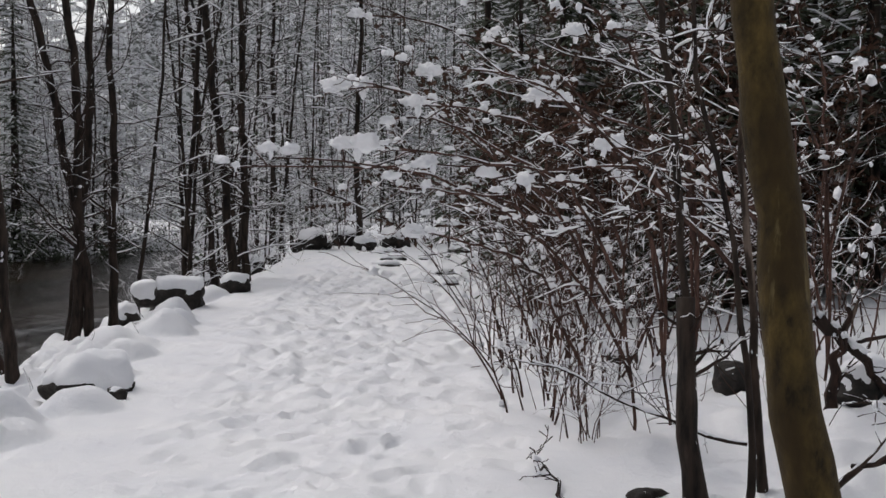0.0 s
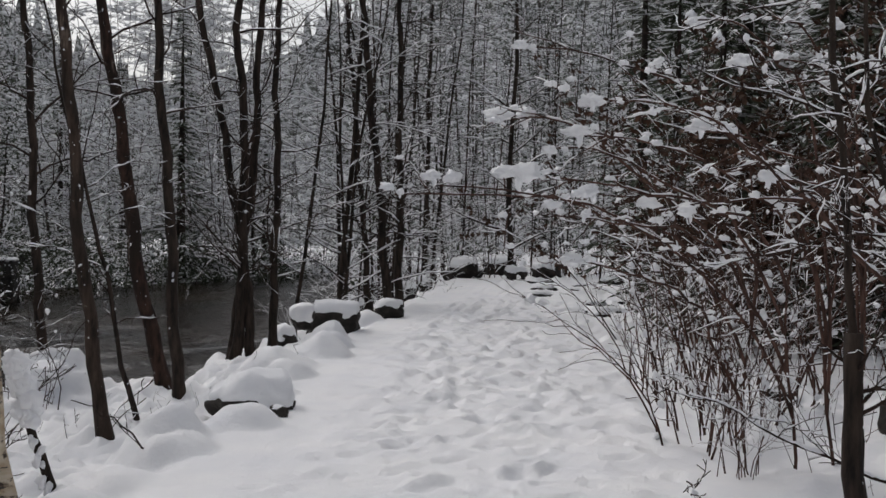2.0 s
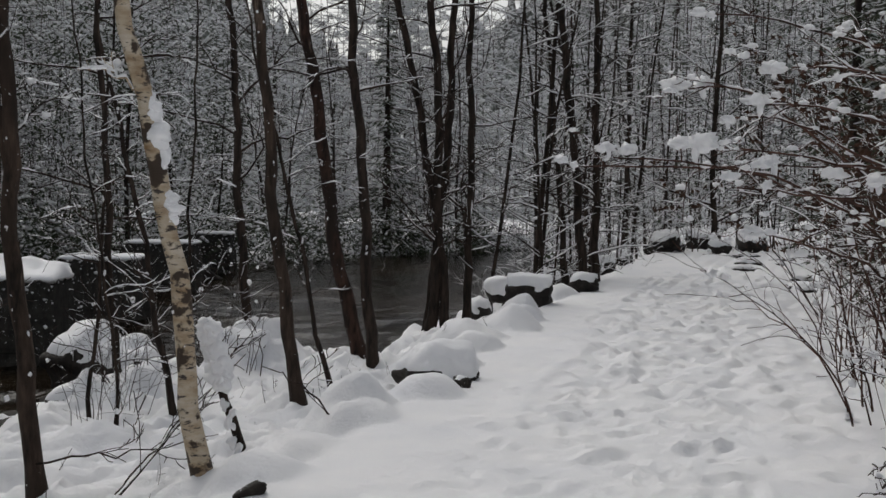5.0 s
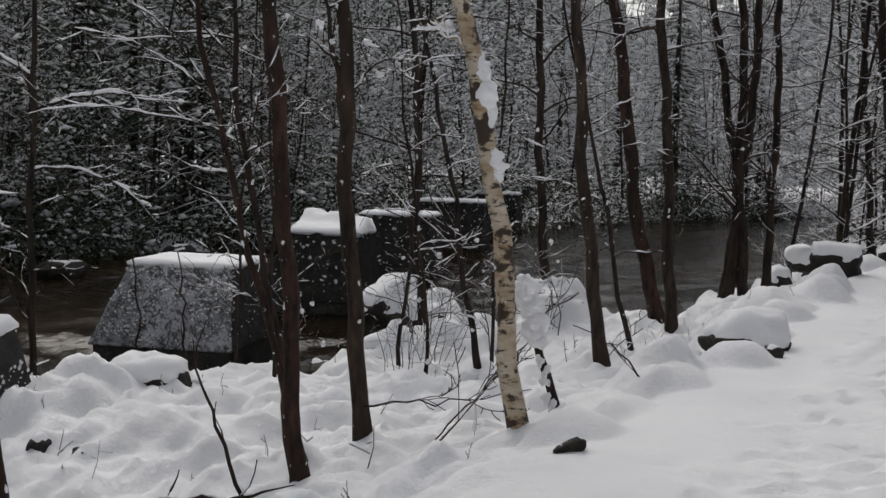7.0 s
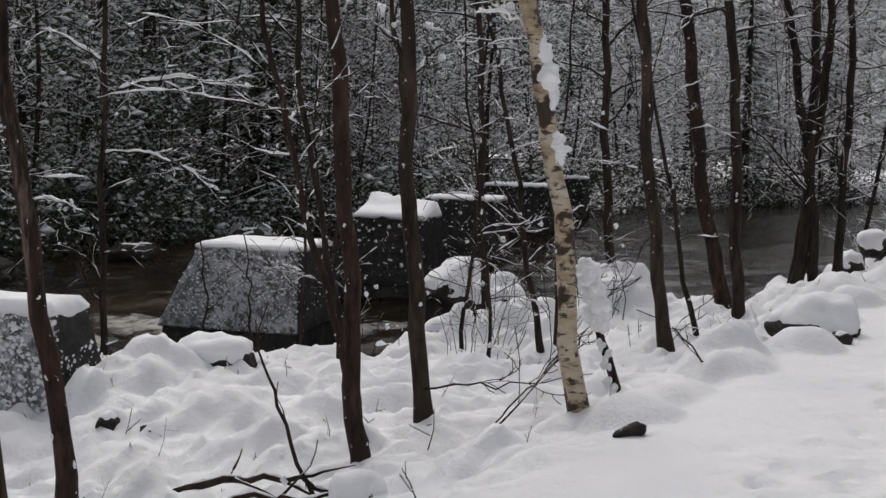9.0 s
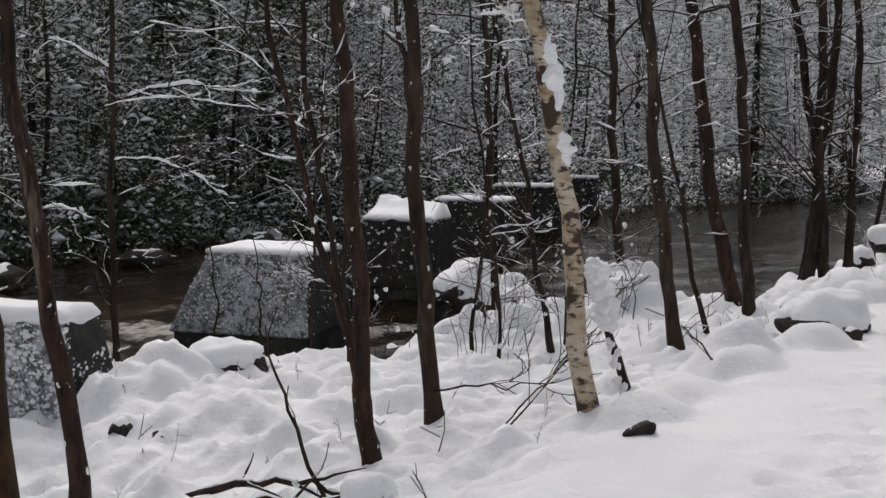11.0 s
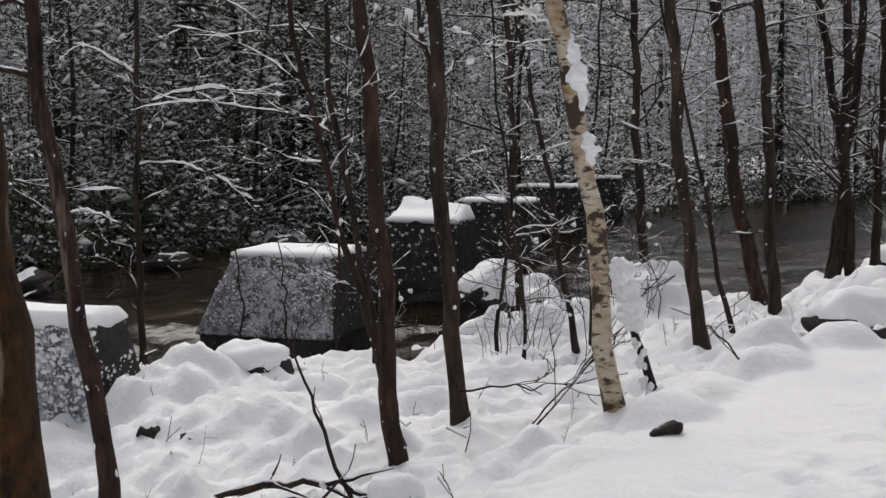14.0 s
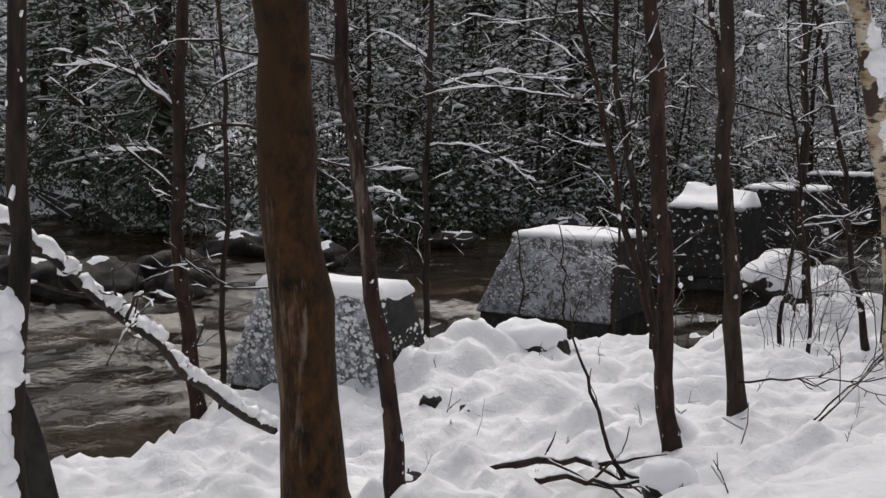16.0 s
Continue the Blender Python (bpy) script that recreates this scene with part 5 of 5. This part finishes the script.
# ---- the wooded hill far behind ----
def hill_material():
    m, n, l, b = shader("far_wood", 0.95, 0, 0.1)
    a, c = tex(n, l, 1.7, 5, 0.7, (1, 1, 1.5)), tex(n, l, 0.08, 3)
    col = ramp(n, l, a, [(0.40, (0.09, 0.095, 0.085)), (0.49, (0.26, 0.265, 0.255)), (0.53, (0.70, 0.71, 0.72)), (0.64, (0.85, 0.85, 0.86))])
    l.new(mix(n, l, ramp(n, l, c, [(0.4, (0, 0, 0)), (0.6, (0.35, 0.35, 0.35))]), col, (0.12, 0.13, 0.11)), b.inputs["Base Color"])
    return m


def build_backdrop():
    g, n, m = Geo(), 2200, 8
    r = random.Random(9)
    for j in range(m + 1):
        for i in range(n):
            a = 2 * math.pi * i / n
            ridge = 17 - 13 * math.exp(-((math.degrees(a) - 111) / 8) ** 2) + 2.5 * noise.noise(Vector((math.cos(a) * 5, math.sin(a) * 5, 0)))
            d = 92 + 22 * j / m + 3 * noise.noise(Vector((a * 30, j * 0.9, 2)))
            g.v.append(Vector((math.cos(a) * d, math.sin(a) * d, -3 + (ridge + 12) * (j / m) + r.choice((0, 1)) * r.uniform(0, 3.0) * (j / m) ** 4)))
    for j in range(m):
        for i in range(n):
            g.f.append((j * n + i, (j + 1) * n + i, (j + 1) * n + (i + 1) % n, j * n + (i + 1) % n))
    ob = new("backdrop", g.mesh("backdrop", hill_material()))
    tagged(ob, "far wooded hillside dusted with snow", "hillside", kind="structure")


build_backdrop()


# ---- branches arching over the path, loaded with clumps of snow ----
def arching_sapling(at, tips, seed, label):
    r = random.Random(seed)
    ob = root("sapling", at, label, "sapling", "saplings arching over the path")
    base = Vector(at)
    core = Geo()
    mast = [Vector((0.05 * math.sin(i * 0.9 + seed), 0.05 * math.cos(i * 0.7 + seed), -0.2 + 0.28 * i)) for i in range(9)]
    core.tube(mast, [0.013 * (1 - 0.08 * i) for i in range(9)], 7)
    piece("trunk", core, TWIG_RED, ob)
    for tip, size in tips:
        end = Vector(tip) - base
        wood, load, out = Geo(), Geo(), []
        start = mast[r.randrange(2, 6)].copy()
        one = start + Vector((end.x * 0.1 + r.gauss(0, 0.15), r.gauss(0, 0.15), max(0.2, (end.z - start.z) * r.uniform(0.6, 0.95))))
        two = end + Vector(((start.x - end.x) * r.uniform(0.35, 0.6), (start.y - end.y) * 0.4, r.uniform(-0.05, 0.22)))
        m, pts, off = 16, [], Vector((0, 0, 0))
        for i in range(m + 1):
            u = i / m
            p = start * (1 - u) ** 3 + one * (3 * u * (1 - u) ** 2) + two * (3 * u * u * (1 - u)) + end * u ** 3
            off = off * 0.8 + Vector((r.gauss(0, 0.022), r.gauss(0, 0.022), r.gauss(0, 0.022)))
            pts.append(p + off * math.sin(u * math.pi))
        out.append((pts, [0.012 * (1 - 0.75 * i / m) + 0.002 for i in range(m + 1)], 1))
        for k in range(7):
            i = r.randrange(4, m)
            d = (pts[i] - pts[i - 1]).normalized() * 0.7 + Vector((r.gauss(0, 0.6), r.gauss(0, 0.5), r.gauss(0.05, 0.5)))
            grow(r, pts[i], d, r.uniform(0.15, 0.55), 0.005, 2, 3, out, r.uniform(-0.06, 0.06), 0.26, 6, 3)
        for p, rr, lev in out:
            wood.tube(p, [max(v, 0.0025) for v in rr], 5)
            snow_on(load, r, p, rr, 0.0065, 4, 0.55, 0, 0.02, 0.045)
            for q in p[2 if lev > 1 else 5:]:
                if r.random() < (0.07 if lev > 1 else 0.2):
                    k = r.uniform(0.010, 0.027) * (1.2 if lev == 1 else 1)
                    for b in range(2):
                        load.lump(q + Vector((r.gauss(0, k * 0.5), r.gauss(0, k * 0.5), k * 0.5)), (k * r.uniform(0.8, 1.4), k, k * r.uniform(0.7, 1.1)), r.random() * 60, 0.6, 2, 0.3, 1.6)
        for k in range(2):
            w = size * r.uniform(0.45, 1.0)
            c = pts[-1] + Vector((r.gauss(0, 0.09), r.gauss(0, 0.05), w * 0.3 + r.gauss(0, 0.02)))
            load.lump(c, (w * r.uniform(0.75, 1.15), w * 0.8, w * r.uniform(0.6, 0.85)), r.random() * 60, 0.75, 3, 0.35, 2.0)
            if k:
                load.lump(c - Vector((r.gauss(0, w * 0.4), 0, w * 0.7)), (w * 0.3, w * 0.3, w * 0.7), r.random() * 60, 0.7, 2, 0, 1.8)
        stem = piece("stem", wood, TWIG_RED, ob)
        tagged(piece("snow_cover", load, SNOW, stem, "clumps of fresh snow"), kind="stuff")
    return ob


ARCH = "thin sapling arching over the path with clumps of snow"
arching_sapling((1.25, 7.9, 0.0), (((-0.58, 7.23, 2.26), 0.075), ((-1.03, 7.19, 1.84), 0.085), ((-0.48, 7.24, 1.90), 0.09), ((-0.39, 7.25, 2.08), 0.04)), 1, ARCH)
arching_sapling((1.55, 8.1, 0.0), (((0.02, 7.25, 2.38), 0.07), ((-0.13, 7.25, 2.16), 0.075), ((0.55, 7.4, 2.9), 0.06), ((-0.45, 7.5, 2.75), 0.05)), 2, ARCH)
arching_sapling((1.05, 8.4, 0.0), (((-1.3, 7.14, 1.78), 0.05), ((-0.28, 7.25, 1.66), 0.06), ((-0.04, 7.25, 1.80), 0.06), ((-0.21, 7.25, 1.39), 0.06)), 3, ARCH)
arching_sapling((2.3, 7.6, 0.1), (((0.5, 7.2, 2.2), 0.06), ((0.9, 7.2, 2.6), 0.07), ((0.35, 7.4, 1.7), 0.06), ((1.0, 7.2, 1.9), 0.07)), 4, ARCH)
THICK = "thin bare sapling in the thicket with clumps of snow"
arching_sapling((1.9, 8.9, 0.0), (((1.2, 8.1, 2.6), 0.045), ((0.8, 8.3, 2.0), 0.045), ((1.7, 7.9, 2.2), 0.05), ((1.5, 8.2, 3.0), 0.05), ((1.0, 8.4, 3.1), 0.045)), 5, THICK)
arching_sapling((2.9, 8.9, 0.1), (((2.2, 8.0, 2.0), 0.05), ((1.8, 8.2, 2.7), 0.05), ((2.7, 7.9, 2.5), 0.05), ((2.4, 8.3, 3.1), 0.045)), 6, THICK)


# ---- fallen wood ----
def fallen_branch(a, b, r0, seed, label, sag=0.0, twigs=6, thick=0.02, material=None, name="fallen_branch", reach=0.5, rise=0.4, sub=3):
    r = random.Random(seed)
    a, b = Vector(a), Vector(b)
    ob = root(name, a, label, "branch", "fallen branches")
    m, out, wood, load = 10, [], Geo(), Geo()
    pts = [(b - a) * (i / m) + Vector((r.gauss(0, 0.018), r.gauss(0, 0.018), r.gauss(0, 0.018) - sag * math.sin(math.pi * i / m))) for i in range(m + 1)]
    out.append((pts, [r0 * (1 - 0.6 * i / m) for i in range(m + 1)], 1))
    for k in range(twigs):
        i = r.randrange(2, m)
        d = (pts[i] - pts[i - 1]).normalized() + Vector((r.gauss(0, 0.6), r.gauss(0, 0.6), r.gauss(0.25 * rise, rise)))
        grow(r, pts[i], d, reach * r.uniform(0.5, 1.3), r0 * 0.4, 2, sub, out, 0, 0.16, 5, 3)
    for p, rr, lev in out:
        wood.tube(p, [max(v, 0.003) for v in rr], 6)
        if thick:
            snow_on(load, r, p, rr, thick if lev == 1 else min(0.008, thick * 0.6), 7, 0.1 if lev == 1 else 0.5, 0.08, 0.02, 0.03)
            if lev == 1 and thick > 0.03:
                for k in range(46):
                    w, i = thick * r.uniform(0.5, 1.15), r.uniform(0, len(p) - 1.01)
                    load.lump(p[int(i)].lerp(p[int(i) + 1], i - int(i)) + Vector((0, 0, r0 * 0.7 + w * 0.3)), (w * 1.2, w * 1.2, w * 0.8), k, 0.5, 2, 0.3, 1.5)
    piece("limb", wood, material or TWIG, ob)
    if load.v:
        tagged(piece("snow_cover", load, SNOW, ob), kind="stuff")
    return ob


fallen_branch((-6.95, 4.0, -0.65), (-4.6, 1.2, 1.35), 0.034, 1, "dead limb leaning from the bank with thick snow along it", 0.05, 5, 0.05, BARK_DARK)
fallen_branch((-4.13, 4.62, -0.45), (-4.50, 4.53, 0.42), 0.014, 2, "thin dark sapling stem bent over the snow", -0.06, 4, 0, TWIG, "sapling", 0.3, 0.25, 2)
fallen_branch((-8.36, 7.85, -0.75), (-8.45, 7.75, 0.55), 0.014, 12, "thin dark sapling standing before the pier", 0.0, 2, 0, TWIG, "sapling", 0.3)
fallen_branch((-8.07, 8.14, -0.75), (-8.12, 8.09, 0.55), 0.014, 13, "thin dark sapling standing before the pier", 0.0, 2, 0, TWIG, "sapling", 0.3)
fallen_branch((0.66, 6.16, -0.02), (0.50, 7.0, 0.12), 0.012, 14, "broken dark twig lying on the path's edge", 0.0, 6, 0.003, TWIG, reach=0.15)
fallen_branch((2.01, 5.97, 0.12), (2.55, 6.15, 0.42), 0.02, 15, "dead dark branch slanting from the snow", 0.02, 5, 0.01)
fallen_branch((2.66, 8.07, 0.05), (2.78, 8.02, 0.85), 0.05, 16, "broken rust-brown stump split at the top", 0.0, 3, 0.02, BARK_RED, "broken_stump", 0.3)
fallen_branch((2.62, 8.08, 0.75), (3.10, 8.05, 0.25), 0.05, 17, "rotten rust-brown log propped against a stump", 0.0, 3, 0.03, BARK_RED)
fallen_branch((1.61, 6.45, 1.18), (0.45, 7.03, 2.32), 0.016, 18, "long bare bough slanting across the thicket with snow on it", -0.1, 7, 0.010, TWIG_RED, "fallen_branch", 0.6)
fallen_branch((-4.95, 4.35, -0.50), (-4.05, 4.72, -0.38), 0.028, 3, "dead dark branch lying half buried in snow", -0.07, 5, 0.010, None, "fallen_branch", 0.4, 0.08, 2)
fallen_branch((-4.55, 4.15, -0.46), (-3.85, 4.55, -0.36), 0.022, 4, "dead dark branch lying half buried in snow", -0.04, 4, 0.006, None, "fallen_branch", 0.35, 0.08, 2)
fallen_branch((-3.85, 6.0, -0.32), (-3.75, 7.3, 0.45), 0.008, 5, "bare dead twig standing out of the snow", 0.03, 8, 0.004)
fallen_branch((-3.95, 6.1, -0.32), (-3.5, 6.9, 0.5), 0.007, 6, "bare dead twig standing out of the snow", 0.03, 7, 0.004)
fallen_branch((-4.4, 6.0, -0.1), (-3.6, 6.6, -0.02), 0.008, 7, "bare dead twig standing out of the snow", 0.0, 4, 0.0)
def plastered_stem(a, b, seed, label):
    """A broken stem with a tall cake of snow blown against its upper half."""
    r = random.Random(seed)
    ob = root("broken_tree", a, label, "broken tree")
    a, b = Vector(a), Vector(b)
    wood, cake = Geo(), Geo()
    pts = [(b - a) * (i / 8) + Vector((r.gauss(0, 0.012), r.gauss(0, 0.012), 0)) for i in range(9)]
    wood.tube([Vector((0, 0, -0.15))] + pts, [0.038] + [0.034 - 0.0015 * i for i in range(9)], 8)
    for i in range(26):
        f = 0.62 + 0.42 * i / 25
        w = r.uniform(0.045, 0.075) * (1 - 0.35 * max(0, f - 0.95) / 0.09)
        cake.lump((b - a) * f + Vector((r.gauss(0.01, 0.016), r.gauss(-0.02, 0.012), 0)), (w, w, w * 0.9), r.random() * 40, 0.6, 3, 0, 1.6)
    for i in range(12):
        w = r.uniform(0.012, 0.03)
        cake.lump((b - a) * r.uniform(0.1, 0.62) + Vector((r.gauss(0, 0.02), -0.03, 0)), (w, w, w * 1.6), r.random() * 40, 0.7, 2)
    piece("trunk", wood, BARK_DARK, ob)
    piece("snow_cover", cake, SNOW, ob, "cake of blown snow")
    return ob


plastered_stem((-3.26, 6.62, -0.20), (-3.52, 6.58, 0.72), 8, "broken dark stem plastered with snow beside the birch")
fallen_branch((-3.0, 7.6, -0.1), (-3.6, 7.5, 0.35), 0.008, 9, "bare dead twig standing out of the snow", -0.1, 3, 0.0)
fallen_branch((2.5, 6.6, 0.1), (3.6, 8.0, 0.6), 0.03, 10, "dead branch sloping over the snow beside the path", 0.04, 8, 0.02)
fallen_branch((1.9, 7.2, 0.05), (0.6, 7.6, 0.55), 0.012, 11, "bare dead twig standing out of the snow", 0.05, 7, 0.008)


# ---- stalks and twigs standing out of the snow ----
def stalks(name, seed, count, xs, ys, lo, hi, material, label):
    g = np.random.default_rng(seed)
    x, y = g.uniform(*xs, count), g.uniform(*ys, count)
    a = np.stack([x, y, land(x, y) - 0.03], 1)
    w, L = g.uniform(0, 2 * math.pi, count), g.uniform(lo, hi, count) * g.uniform(0.5, 1, count)
    lean = g.uniform(0.05, 0.8, count)
    b = a + np.stack([np.cos(w) * L * lean, np.sin(w) * L * lean, L], 1)
    mid = (a + b) / 2 + g.normal(0, 0.06, (count, 3)) * L[:, None]
    rr = g.uniform(0.002, 0.005, count)
    sets = [(*rods(a, mid, b, rr, rr * 0.5), 0)]
    for k in range(2):
        f = g.uniform(0.3, 0.9, count)[:, None]
        s = a * (1 - f) + b * f
        e = s + g.normal(0, 0.35, (count, 3)) * L[:, None] * 0.6 + np.array([0, 0, 0.12]) * L[:, None]
        sets.append((*rods(s, (s + e) / 2, e, rr * 0.6, rr * 0.4), 0))
        t = g.uniform(0.005, 0.011, count)
        up = np.array([0, 0, 1.0]) * (rr + t * 0.5)[:, None]
        keep = g.random(count) < 0.5
        sets.append((*rods((s + up)[keep], ((s + e) / 2 + up)[keep], (e + up)[keep], t[keep], t[keep] * 0.6), 1))
    co, quads, tint, at = [], [], [], 0
    for c, q, k in sets:
        co.append(c)
        quads.append(q + at)
        tint.append(np.full(len(q), k))
        at += len(c)
    tagged(solid(name, np.concatenate(co), np.concatenate(quads), np.concatenate(tint), (material, SNOW)), label, "stalks", kind="stuff")


stalks("dead_stalks", 1, 90, (0.6, 4.5), (7.0, 12.5), 0.15, 0.7, TWIG_RED, "thin brown stalks and twigs standing out of the snow")
stalks("dead_stalks", 2, 120, (-8.0, -3.2), (4.2, 13.0), 0.05, 0.36, TWIG, "thin dark twigs poking out of the snowy bank")


# ---- stones in the snow beside the path ----
SIDE = "stones beside the path"
snow_stone((2.34, 9.35, 0.10), (0.16, 0.13, 0.16), 0.4, 91, 0.92, 0.0, "round dark stone bare of snow", 0.7, group=SIDE)
snow_stone((1.68, 11.1, 0.05), (0.16, 0.12, 0.09), 0.1, 92, 0.6, 0.2, "low dark stone under snow", 1.05, group=SIDE)
snow_stone((1.08, 6.2, 0.0), (0.10, 0.08, 0.05), 0.8, 93, 0.9, 0.0, "small flat dark stone in the snow", 0.6, group=SIDE)
snow_stone((3.0, 8.3, 0.22), (0.24, 0.16, 0.16), 0.8, 94, 0.6, 0.2, "low dark stone under snow", 1.05, group=SIDE)
snow_stone((-3.80, 4.62, -0.40), (0.14, 0.13, 0.11), 0.5, 95, 0.45, 0.35, "brown stone under a round dome of snow", 1.12, (-0.03, 0.0), 0.3, group="boulders along the bank")
